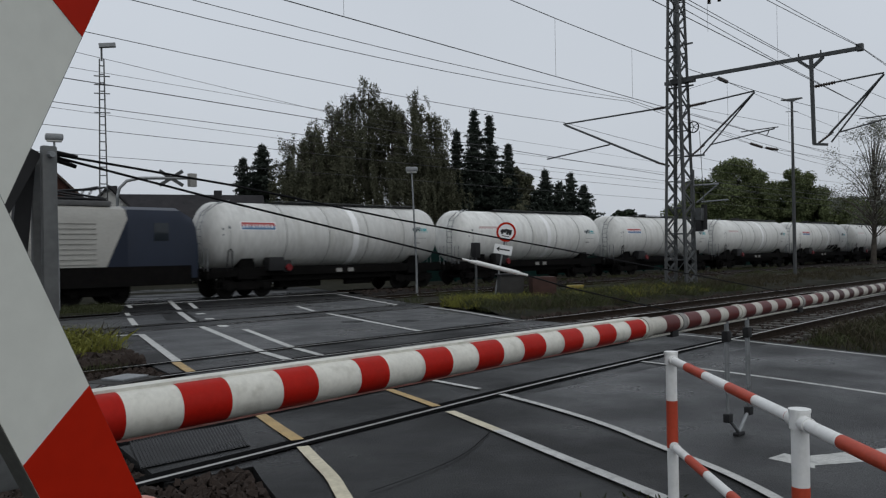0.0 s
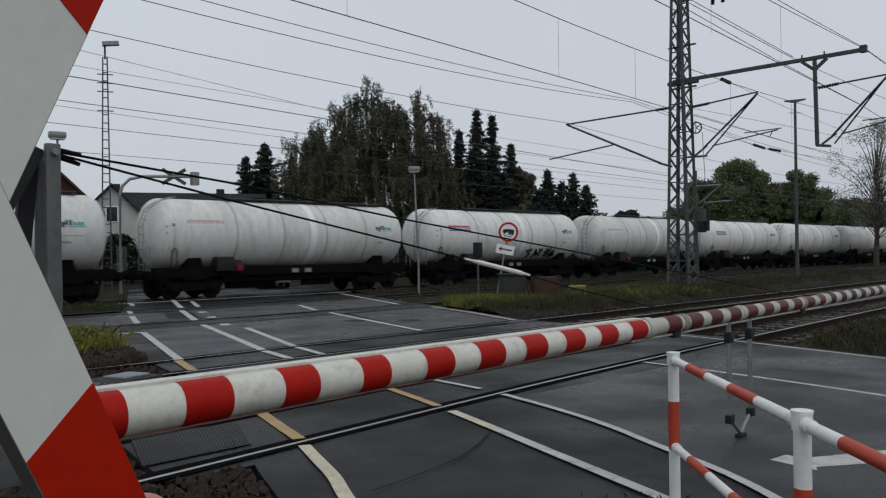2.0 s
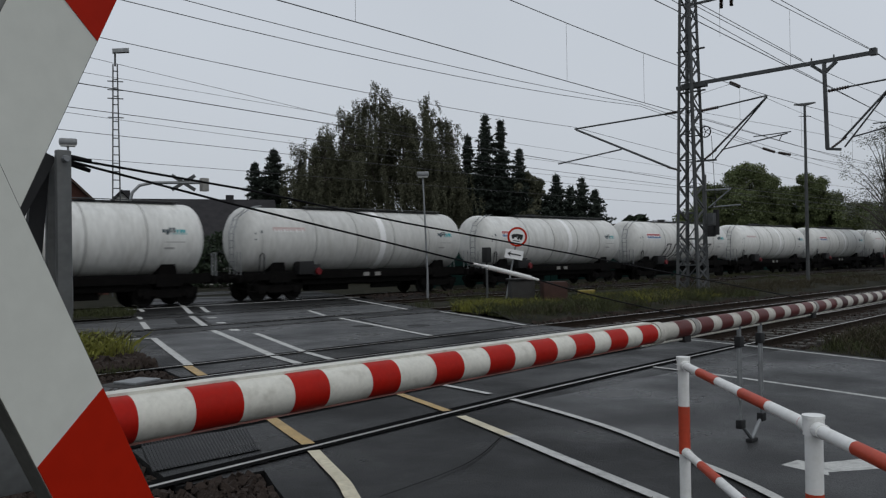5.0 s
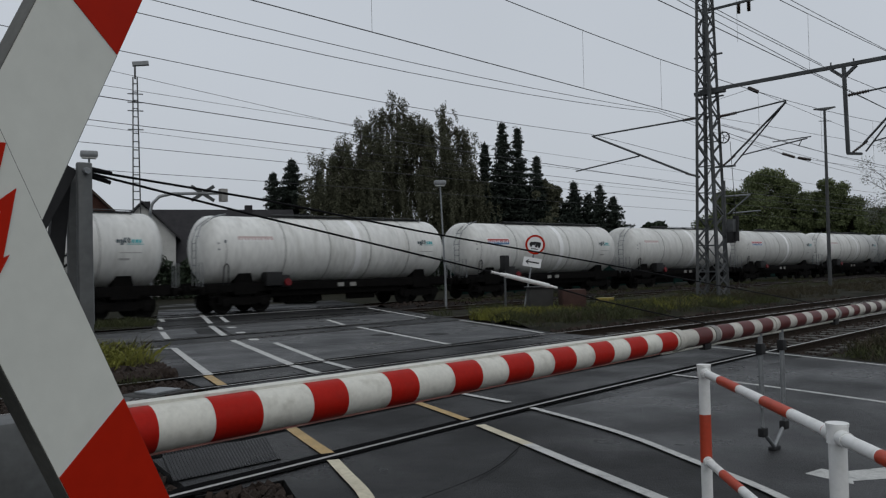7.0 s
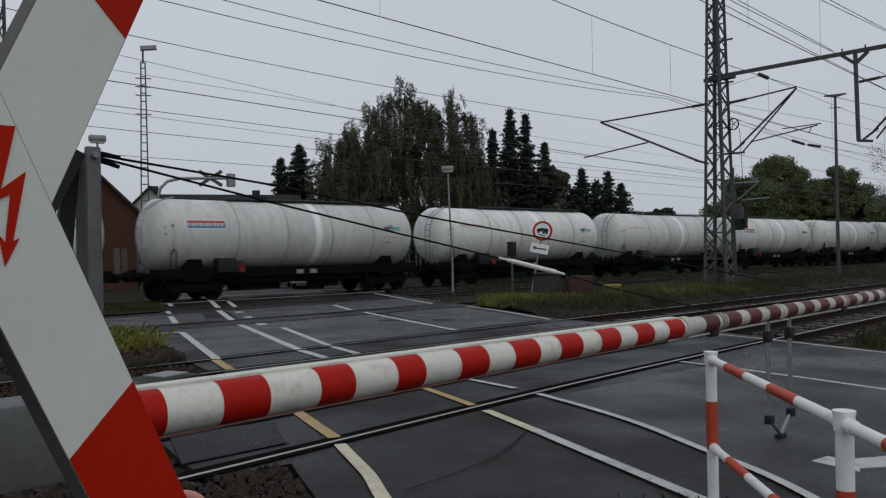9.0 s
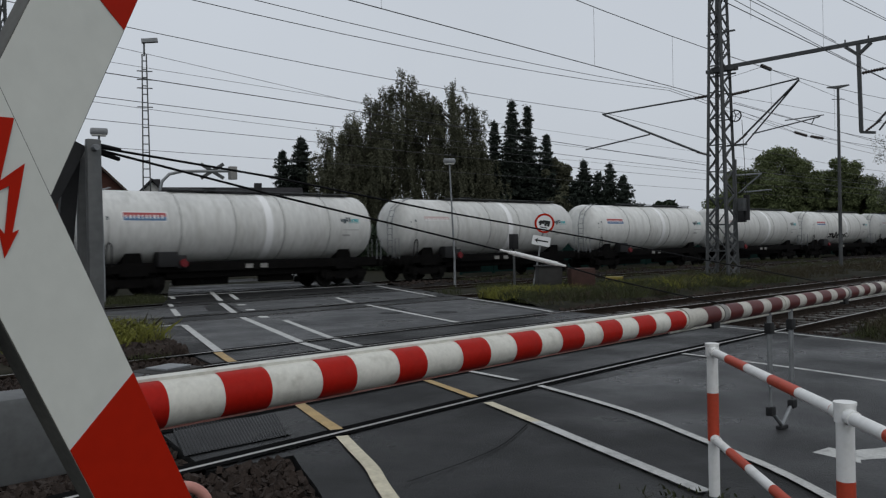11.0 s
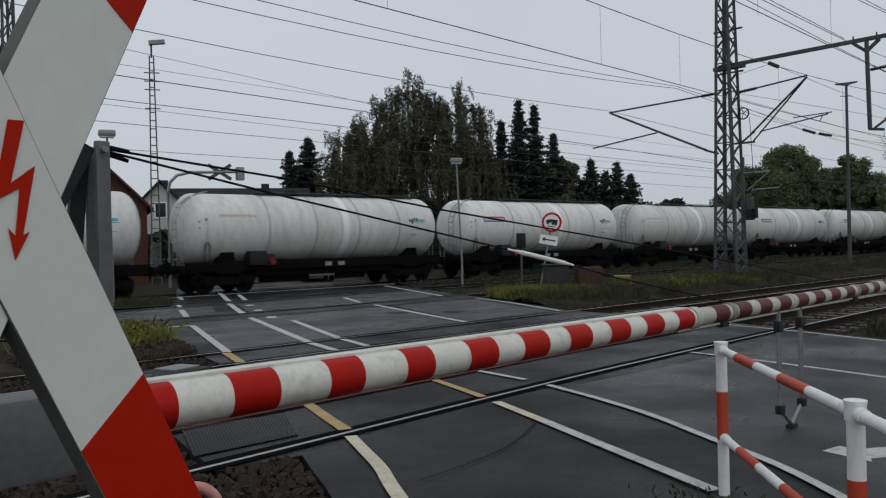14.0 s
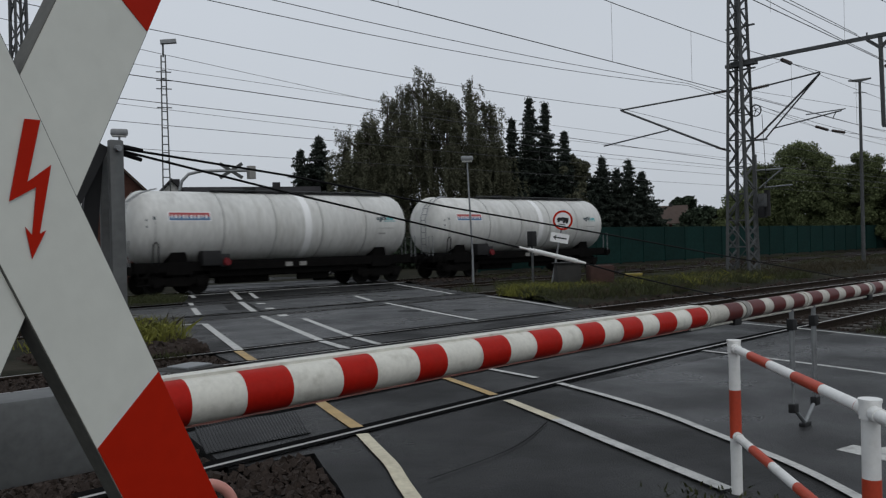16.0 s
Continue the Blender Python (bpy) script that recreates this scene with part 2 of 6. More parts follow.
# ---- mesh building ----
class Build:
    """Collects vertices and faces of one mesh."""

    def __init__(self):
        self.v, self.f = [], []

    def add(self, verts, faces):
        k = len(self.v)
        self.v.extend([tuple(p) for p in verts])
        self.f.extend([tuple(i + k for i in q) for q in faces])
        return self

    def box(self, lo, hi, c=0.0):
        if c:
            bm = bmesh.new()
            bmesh.ops.create_cube(bm, size=1)
            for w in bm.verts:
                w.co = Vector([(lo[i] + hi[i]) / 2 + w.co[i] * (hi[i] - lo[i]) for i in range(3)])
            bmesh.ops.bevel(bm, geom=bm.edges[:], offset=c, segments=2, affect="EDGES", profile=0.6)
            bm.verts.index_update()
            self.add([w.co for w in bm.verts], [[w.index for w in q.verts] for q in bm.faces])
            bm.free()
            return self
        x0, y0, z0 = lo
        x1, y1, z1 = hi
        return self.add([(x0, y0, z0), (x1, y0, z0), (x1, y1, z0), (x0, y1, z0), (x0, y0, z1), (x1, y0, z1), (x1, y1, z1), (x0, y1, z1)],
                        [(0, 3, 2, 1), (4, 5, 6, 7), (0, 1, 5, 4), (1, 2, 6, 5), (2, 3, 7, 6), (3, 0, 4, 7)])

    def beam(self, a, b, w, h):
        """A square bar from a to b, w across and h high."""
        a, b = Vector(a), Vector(b)
        d = (b - a).normalized()
        s = d.cross(Vector((0, 0, 1)))
        s = Vector((1, 0, 0)) if s.length < 1e-4 else s.normalized()
        u = s.cross(d)
        q = [(-w / 2, -h / 2), (w / 2, -h / 2), (w / 2, h / 2), (-w / 2, h / 2)]
        return self.add([a + s * i + u * j for i, j in q] + [b + s * i + u * j for i, j in q],
                        [(3, 2, 1, 0), (4, 5, 6, 7), (0, 1, 5, 4), (1, 2, 6, 5), (2, 3, 7, 6), (3, 0, 4, 7)])

    def tube(self, pts, r, n=12, r1=None, caps=True):
        """A round bar along the points; r may narrow to r1."""
        pts = [Vector(p) for p in pts]
        k0, m = len(self.v), len(pts)
        for i, p in enumerate(pts):
            d = (pts[min(i + 1, m - 1)] - pts[max(i - 1, 0)]).normalized()
            s = d.cross(Vector((0, 0, 1)))
            s = Vector((1, 0, 0)) if s.length < 1e-3 else s.normalized()
            u = s.cross(d)
            rad = r if r1 is None else r + (r1 - r) * i / (m - 1)
            for j in range(n):
                a = 2 * math.pi * j / n
                self.v.append(tuple(p + s * (rad * math.cos(a)) + u * (rad * math.sin(a))))
        for i in range(m - 1):
            for j in range(n):
                a, b = k0 + i * n + j, k0 + i * n + (j + 1) % n
                self.f.append((a, b, b + n, a + n))
        if caps:
            self.f.append(tuple(k0 + j for j in range(n))[::-1])
            self.f.append(tuple(k0 + (m - 1) * n + j for j in range(n)))
        return self

    def lathe_x(self, prof, n=48, y=0.0, z=0.0):
        """Turned round an axis along x; prof holds (x, radius)."""
        k0 = len(self.v)
        for x, r in prof:
            for j in range(n):
                a = 2 * math.pi * j / n
                self.v.append((x, y + r * math.sin(a), z + r * math.cos(a)))
        for i in range(len(prof) - 1):
            for j in range(n):
                a, b = k0 + i * n + j, k0 + i * n + (j + 1) % n
                self.f.append((a, b, b + n, a + n))
        return self

    def lathe_y(self, prof, n=24, x=0.0, z=0.0):
        k0 = len(self.v)
        for y, r in prof:
            for j in range(n):
                a = 2 * math.pi * j / n
                self.v.append((x + r * math.cos(a), y, z + r * math.sin(a)))
        for i in range(len(prof) - 1):
            for j in range(n):
                a, b = k0 + i * n + j, k0 + i * n + (j + 1) % n
                self.f.append((a, b, b + n, a + n))
        return self

    def prism(self, poly, place, thick):
        """A flat outline, placed by place(u, v, w), given a thickness along w."""
        n = len(poly)
        self.add([place(u, v, 0) for u, v in poly] + [place(u, v, thick) for u, v in poly],
                 [tuple(range(n))[::-1], tuple(range(n, 2 * n))] + [(i, (i + 1) % n, n + (i + 1) % n, n + i) for i in range(n)])
        return self

    def mesh(self, name, material, smooth=True):
        me = bpy.data.meshes.new(name)
        me.from_pydata(self.v, [], self.f)
        me.materials.append(material)
        bm = bmesh.new()
        bm.from_mesh(me)
        bmesh.ops.recalc_face_normals(bm, faces=bm.faces[:])
        bm.to_mesh(me)
        bm.free()
        if smooth:
            me.polygons.foreach_set("use_smooth", [True] * len(me.polygons))
            me.set_sharp_from_angle(angle=radians(38))
        return me


def part(name, b, material, parent=None, label="", smooth=True):
    """Links a built mesh as one object, under its thing if one is given."""
    ob = new(name, b if isinstance(b, bpy.types.Mesh) else b.mesh(name, material, smooth))
    if parent is not None:
        ob.parent = parent
    return tagged(ob, label)


def thing(name, m, label, category, group="", kind=""):
    ob = new(name)
    ob.empty_display_size = 0.2
    ob.matrix_world = m
    return tagged(ob, label, category, group, kind)


def quads(name, centres, sizes, material, rng, flat=0.0, aspect=1.6):
    """Many small loose leaf faces in one mesh."""
    n = len(centres)
    a = rng.normal(size=(n, 3))
    a[:, 2] *= 1 - flat
    a /= np.linalg.norm(a, axis=1)[:, None]
    b = np.cross(a, rng.normal(size=(n, 3)))
    b /= np.linalg.norm(b, axis=1)[:, None]
    s = np.asarray(sizes).reshape(-1, 1)
    c = np.asarray(centres)
    v = np.stack([c - a * s * aspect, c + b * s * 0.6, c + a * s * aspect, c - b * s * 0.6], 1).reshape(-1, 3)
    me = bpy.data.meshes.new(name)
    me.vertices.add(4 * n)
    me.vertices.foreach_set("co", v.astype(np.float32).ravel())
    me.loops.add(4 * n)
    me.loops.foreach_set("vertex_index", np.arange(4 * n, dtype=np.int32))
    me.polygons.add(n)
    me.polygons.foreach_set("loop_start", np.arange(0, 4 * n, 4, dtype=np.int32))
    me.update(calc_edges=True)
    me.materials.append(material)
    return me


def strip(name, path, width, z, material, label="", thick=0.003):
    """A painted or laid strip on the ground along a path."""
    for _ in range(2 if 3 < len(path) < 12 else 0):
        cut = [path[0]]
        for (ax, ay), (cx, cy) in zip(path, path[1:]):
            cut += [(ax * 0.75 + cx * 0.25, ay * 0.75 + cy * 0.25), (ax * 0.25 + cx * 0.75, ay * 0.25 + cy * 0.75)]
        path = cut + [path[-1]]
    path = [Vector((*p, 0)) for p in path]
    b, k = Build(), len(path)
    vs = []
    for i, p in enumerate(path):
        d = (path[min(i + 1, k - 1)] - path[max(i - 1, 0)]).normalized()
        s = Vector((-d.y, d.x, 0)) * width / 2
        vs += [p + s + Vector((0, 0, z)), p - s + Vector((0, 0, z))]
    b.add(vs, [(2 * i, 2 * i + 1, 2 * i + 3, 2 * i + 2) for i in range(k - 1)])
    ob = part(name, b, material, None, label, smooth=False)
    return tagged(ob, kind="structure")


# ---- ground, road and tracks ----
rng = np.random.default_rng(7)
ROAD_L = [(-14, -9), (0, -5), (2, 0.4), (3, 2.2), (4, 3.0), (4.6, 3.3), (5.0, 3.5), (5.7, 3.8), (5.9, 3.9), (6.0, 3.15), (7.8, 3.55), (8.0, 5.0), (11.35, 6.15), (12.8, 6.5), (14.4, 7.0), (17.4, 7.7), (18.4, 7.9), (20.2, 8.2), (20.5, 3.5), (24.8, 4.0), (25.3, 11.8), (30, 14.2), (45, 21.5), (90, 43)]
ROAD_R = [(-14, 9), (0, 13.2), (2, 13.9), (5, 14.95), (6.8, 15.6), (8, 16.0), (13.1, 16.95), (16, 18.4), (18.9, 19.7), (20.6, 20.4), (28.6, 24.2), (45, 32), (90, 54)]


def edge(table, y):
    return float(np.interp(y, [a for a, _ in table], [b for _, b in table]))


def ground():
    b = Build()
    b.add([(-2500, -2500, -0.33), (3500, -2500, -0.33), (3500, 3500, -0.33), (-2500, 3500, -0.33)], [(0, 1, 2, 3)])
    tagged(part("ground", b, M["earth"], smooth=False), "rough earth and grass that reaches the horizon", "ground", kind="structure")
    ys = np.unique(np.r_[5.9, 7.8, 20.2, 24.8, 25.3, np.arange(-14, 46, 0.5), np.arange(46, 91, 4)])
    b = Build()
    k = 14
    for y in ys:
        x0, x1 = edge(ROAD_L, y), edge(ROAD_R, y)
        for i in range(k):
            x = x0 + (x1 - x0) * i / (k - 1)
            b.v.append((x, y, 0.012 * noise.noise((x * 0.3, y * 0.3, 0)) - 0.010))
    n = len(ys)
    b.f += [(i * k + j, i * k + j + 1, (i + 1) * k + j + 1, (i + 1) * k + j) for i in range(n - 1) for j in range(k - 1)]
    top = len(b.v)
    for i, y in enumerate(ys):
        for j in (0, k - 1):
            x, yy, _ = b.v[i * k + j]
            b.v.append((x + (-0.07 if j == 0 else 0.10), yy, -0.35))
    for i in range(n - 1):
        b.f.append((i * k, (i + 1) * k, top + 2 * i + 2, top + 2 * i))
        b.f.append((i * k + k - 1, top + 2 * i + 1, top + 2 * i + 3, (i + 1) * k + k - 1))
    tagged(part("road", b, M["asphalt"]), "dark wet asphalt road over the level crossing", "road", kind="structure")


ground()


def near_rail(x):
    return float(np.interp(x, [-300, -20, 3, 4.5, 6.5, 10.7, 16, 27, 40, 400], [-7, 5.0, 6.07, 6.22, 6.45, 6.67, 6.82, 7.05, 7.35, 12]))


TRAIN_TURN = -2.04
TRAIN_Y = 32.2


def train_y(x):
    return TRAIN_Y + math.tan(radians(TRAIN_TURN)) * x


TRACKS = [
    ("track_1", lambda x: near_rail(x) + 0.75, -40, 160),
    ("track_2", lambda x: 12.12, -40, 240),
    ("track_3", lambda x: 19.58, -40, 240),
    ("track_4", lambda x: 25.1, -40, 260),
    ("track_5", train_y, -60, 460),
]


def smooth_line(f, x0, x1, step):
    xs = np.arange(x0, x1 + 0.01, step)
    ys = np.array([f(x) for x in xs])
    pad = np.pad(ys, 3, mode="edge")
    return xs, np.convolve(pad, np.ones(7) / 7, "valid")


def tracks():
    prof = [(-0.075, -0.17), (0.075, -0.17), (0.075, -0.15), (0.012, -0.135), (0.012, -0.045), (0.032, -0.03), (0.032, -0.003), (0.024, 0.004), (-0.024, 0.004), (-0.032, -0.003), (-0.032, -0.03), (-0.012, -0.045), (-0.012, -0.135), (-0.075, -0.15)]
    sl = Build()
    sl.box((-0.13, -1.25, -0.30), (0.13, 1.25, -0.155), c=0.015)
    sleeper_mesh = sl.mesh("sleeper", M["sleeper"])
    for name, f, x0, x1 in TRACKS:
        xs, yc = smooth_line(f, x0, x1, 1.0 if x1 < 200 else 2.0)
        # bed: a low flat-topped bank of stones, broken where the road lies on it
        b = Build()
        for x, y in zip(xs, yc):
            for o, z in ((-2.6, -0.36), (-1.75, -0.215), (-0.6, -0.20), (0.6, -0.20), (1.75, -0.215), (2.6, -0.36)):
                b.v.append((x, y + o, z + 0.015 * noise.noise((x, y + o, 0))))
        b.f += [(6 * i + j, 6 * i + j + 6, 6 * i + j + 7, 6 * i + j + 1) for i in range(len(xs) - 1) for j in range(5)]
        bed = tagged(part(name, b, M["ballast"], smooth=False), "railway track with rusty rails in dark ballast", "railway track", kind="structure")
        for side in (-0.7525, 0.7525):
            for cut in (prof,):
                b, m = Build(), len(cut)
                for x, y in zip(xs, yc):
                    b.v += [(x, y + side + u, w) for u, w in cut]
                b.f += [(m * i + j, m * i + (j + 1) % m, m * (i + 1) + (j + 1) % m, m * (i + 1) + j) for i in range(len(xs) - 1) for j in range(m)]
                me = b.mesh("rail", M["rust"])
                me.materials.append(M["rail"])
                for p in me.polygons:
                    if p.normal.z > 0.9 and p.center.z > 0:
                        p.material_index = 1
                part("rail", me, None, bed)
            # flange groove in the asphalt beside each rail
            g = [(x, y + side + (0.095 if side < 0 else -0.095)) for x, y in zip(xs, yc) if edge(ROAD_L, y) - 1.4 < x < edge(ROAD_R, y) + 0.3]
            if len(g) > 1:
                strip("flange_groove", g, 0.13, 0.0035, M["tar"])
                strip("flange_groove", [(x, y + (-0.165 if side < 0 else 0.165)) for x, y in g], 0.08, 0.0035, M["tar"])
        far = {"track_1": 70, "track_2": 70, "track_3": 60, "track_4": 60, "track_5": 30}[name]
        x = x0 + 20
        while x < far:
            y = float(np.interp(x, xs, yc))
            if not (edge(ROAD_L, y) - 0.2 < x < edge(ROAD_R, y) + 0.1):
                s = part("sleeper", sleeper_mesh, None, bed)
                s.location = (x, y, random.uniform(-0.01, 0.005))
                s.rotation_euler.z = random.uniform(-0.02, 0.02)
            x += 0.63


tracks()


def markings():
    W, Y = M["white_line"], M["yellow_line"]
    h = 0.0045
    for path, w, m in (
        ([(8.95, 18.05), (7.95, 15.4), (6.98, 12.8)], 0.15, W), ([(6.90, 12.7), (6.47, 11.45)], 0.15, Y),
        ([(8.35, 18.25), (8.95, 18.1)], 0.16, W),
        ([(10.1, 20.7), (11.2, 23.3)], 0.16, W), ([(11.7, 24.4), (12.2, 25.6)], 0.14, W), ([(13.6, 28.2), (14.4, 30.1)], 0.16, W),
        ([(10.9, 18.75), (8.70, 12.88)], 0.16, W), ([(8.62, 12.7), (8.27, 11.45)], 0.16, W),
        ([(13.4, 24.4), (11.55, 20.3)], 0.18, W), ([(14.05, 25.6), (16.8, 31.4)], 0.18, W),
        ([(11.1, 17.1), (9.45, 12.95)], 0.14, W), ([(9.36, 12.7), (8.98, 11.45)], 0.14, W),
        ([(11.2, 18.45), (11.42, 18.35)], 0.55, W), ([(12.3, 20.95), (12.52, 20.85)], 0.5, W), ([(13.25, 23.1), (13.5, 23.0)], 0.5, W), ([(14.7, 25.6), (16.3, 28.9)], 0.16, W),
        ([(17.25, 23.25), (15.95, 20.65)], 0.15, W), ([(15.55, 19.45), (13.12, 13.12)], 0.15, W),
        ([(23.4, 28.5), (19.5, 20.6)], 0.14, W), ([(19.3, 18.8), (18.05, 16.0), (16.6, 13.15)], 0.14, W),
        ([(11.5, 6.55), (11.33, 5.6), (10.9, 3.8), (10.2, 1.5)], 0.09, W), ([(15.6, 8.05), (15.26, 6.75), (14.62, 4.95), (13.7, 2.4)], 0.09, W),
        ([(5.21, 7.76), (4.91, 6.95), (4.7, 6.36)], 0.13, Y), ([(4.57, 6.11), (4.30, 5.54), (4.08, 5.06), (3.86, 4.70), (3.64, 4.3), (3.19, 3.48)], 0.115, M["cream_line"]),
        ([(7.22, 7.80), (6.95, 7.02), (6.76, 6.50)], 0.11, Y), ([(6.64, 6.18), (6.22, 5.15)], 0.115, M["cream_line"]), ([(6.22, 5.15), (5.81, 4.18), (5.25, 2.83)], 0.115, W),
        ([(8.14, 7.97), (7.97, 6.9)], 0.09, W), ([(7.84, 6.42), (7.52, 5.44), (7.12, 4.47), (6.6, 3.58), (6.2, 2.82), (5.67, 2.12), (4.6, 0.9)], 0.09, W),
    ):
        strip("lane_marking", path, w, h, m, "worn white line" if m is W else "worn yellow line")
    b = Build()
    b.add([(6.79, 2.71, h), (7.04, 2.67, h), (7.02, 2.52, h), (7.9, 2.0, h), (7.7, 1.7, h), (6.80, 2.34, h), (6.70, 2.30, h)], [tuple(range(7))])
    tagged(part("arrow_marking", b, W, smooth=False), "worn white arrow", kind="structure")
    # newer and older patches of asphalt; the near right ones paint in wet sheen
    for pts, m in (([(5.4, 8.25), (9.6, 8.25), (10.7, 11.25), (6.25, 11.25)], "asphalt_dark"),
                   ([(7.15, 13.05), (12.9, 13.1), (15.3, 18.6), (9.15, 18.7)], "asphalt_pale"), ([(13.2, 13.15), (16.4, 13.2), (18.8, 18.6), (15.6, 18.6)], "asphalt_pale"),
                   ([(4.2, 20.6), (11.0, 20.6), (12.6, 24.15), (4.4, 24.15)], "asphalt_pale"), ([(9.6, 8.25), (15.7, 8.25), (16.8, 11.25), (10.7, 11.25)], "asphalt_sheen"),
                   ([(7.75, 6.15), (7.55, 5.44), (7.15, 4.47), (6.62, 3.58), (6.2, 2.82), (5.67, 2.12), (4.6, 0.9), (3.6, -1.5), (12.4, -1.5), (14.9, 5.9)], "asphalt_sheen"), ([(11.9, 20.5), (19.3, 20.5), (21.0, 24.15), (13.5, 24.15)], "asphalt_pale")):
        b = Build().add([(x, y, 0.0022 if m == "asphalt_dark" else 0.0028) for x, y in pts], [tuple(range(len(pts)))])
        tagged(part("asphalt_patch", b, M[m], smooth=False), "asphalt patch in a paler tone" if m != "asphalt_dark" else "patch of darker asphalt", kind="structure")
    # tar joints
    for path, w in (([(9.4, 18.85), (12, 18.82), (19.5, 18.75)], 0.10), ([(4.0, 4.55), (4.7, 4.62), (5.3, 4.75), (6.1, 5.15)], 0.012),
                    ([(8.5, 9.4), (11, 9.0), (14.5, 9.6)], 0.03), ([(10.3, 15.6), (12.5, 15.2), (16.8, 15.0)], 0.03)):
        strip("tar_joint", path, w, 0.003, M["tar"])
    for x, y in [[13.97, 16.45], [14.97, 15.4]]:
        c = Build().tube([(x, y, -0.05), (x, y, 0.006)], 0.31, 28)
        tagged(part("manhole_cover", c, M["asphalt_dark"]), "dark round manhole cover in the road", kind="structure")
    # steel grating beside the footway between the near rails
    g = thing("steel_grating", pose(0, 0, 0), "dark ribbed steel grating between the rails", "grating", kind="structure")
    for i in range(34):
        t = i / 33
        part("slat", Build().beam((3.24 + 1.02 * t, 6.55, 0.002), (3.68 + 1.02 * t, 7.70 - 0.25 * t, 0.002), 0.012, 0.012), M["grate"], g, smooth=False)
    part("backing", Build().add([(3.22, 6.53, 0.003), (4.29, 6.53, 0.003), (4.73, 7.46, 0.003), (3.67, 7.71, 0.003)], [(0, 1, 2, 3)]), M["asphalt"], g, smooth=False)


    b = Build()
    for i in range(13):
        x = 12.0 + 1.2 * i
        y = train_y(x)
        b.v += [(x, y - 2.0, 0.004), (x, y - 1.62, 0.004)]
    b.f += [(2 * i, 2 * i + 2, 2 * i + 3, 2 * i + 1) for i in range(12)]
    tagged(part("crossing_slab", b, M["slab"], smooth=False), "pale concrete edging beside the far rails", "slab", kind="structure")


markings()


# ---- the train ----
LOOP = 14.93
SPEED = 23.69
TANK_R, TANK_Z = 1.46, 2.70


def wheelset(parent, x):
    for s in (-1, 1):
        y = s * 0.75
        b = Build().lathe_y([(y - 0.07 * s, 0.05), (y - 0.07 * s, 0.46), (y - 0.03 * s, 0.48), (y + 0.0 * s, 0.462), (y + 0.065 * s, 0.45), (y + 0.065 * s, 0.38), (y + 0.03 * s, 0.34), (y + 0.05 * s, 0.15), (y + 0.12 * s, 0.12), (y + 0.12 * s, 0.01)], 24, x, 0.463)
        part("wheel", b, M["wheel"], parent)
    part("axle", Build().tube([(x, -0.8, 0.463), (x, 0.8, 0.463)], 0.07), M["wheel"], parent)


def bogie(parent, x):
    f = Build()
    for s in (-1, 1):
        y = s * 1.0
        f.beam((x - 1.25, y, 0.62), (x - 0.5, y, 0.55), 0.14, 0.26)
        f.beam((x - 0.55, y, 0.52), (x + 0.55, y, 0.52), 0.16, 0.34)
        f.beam((x + 0.5, y, 0.55), (x + 1.25, y, 0.62), 0.14, 0.26)
        for w in (-0.9, 0.9):
            f.box((x + w - 0.16, y - 0.12, 0.32), (x + w + 0.16, y + 0.13, 0.62), c=0.02)
            for q in (-0.24, 0.24):
                f.tube([(x + w + q, y, 0.40), (x + w + q, y, 0.66)], 0.075, 10)
    f.box((x - 0.28, -1.05, 0.5), (x + 0.28, 1.05, 0.82), c=0.03)
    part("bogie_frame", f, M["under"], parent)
    for w in (-0.9, 0.9):
        wheelset(parent, x + w)


def buffers(parent, x, s):
    for y in (-0.875, 0.875):
        b = Build().tube([(x, y, 1.05), (x + s * 0.36, y, 1.05)], 0.09, 14)
        b.lathe_x([(x + s * 0.34, 0.09), (x + s * 0.36, 0.24), (x + s * 0.40, 0.23), (x + s * 0.41, 0.0)], 18, y, 1.05)
        part("buffer", b, M["under"], parent)
    part("coupling", Build().tube([(x, 0, 1.0), (x + s * 0.2, 0, 0.95), (x + s * 0.42, 0, 0.98)], 0.05, 8), M["under"], parent)


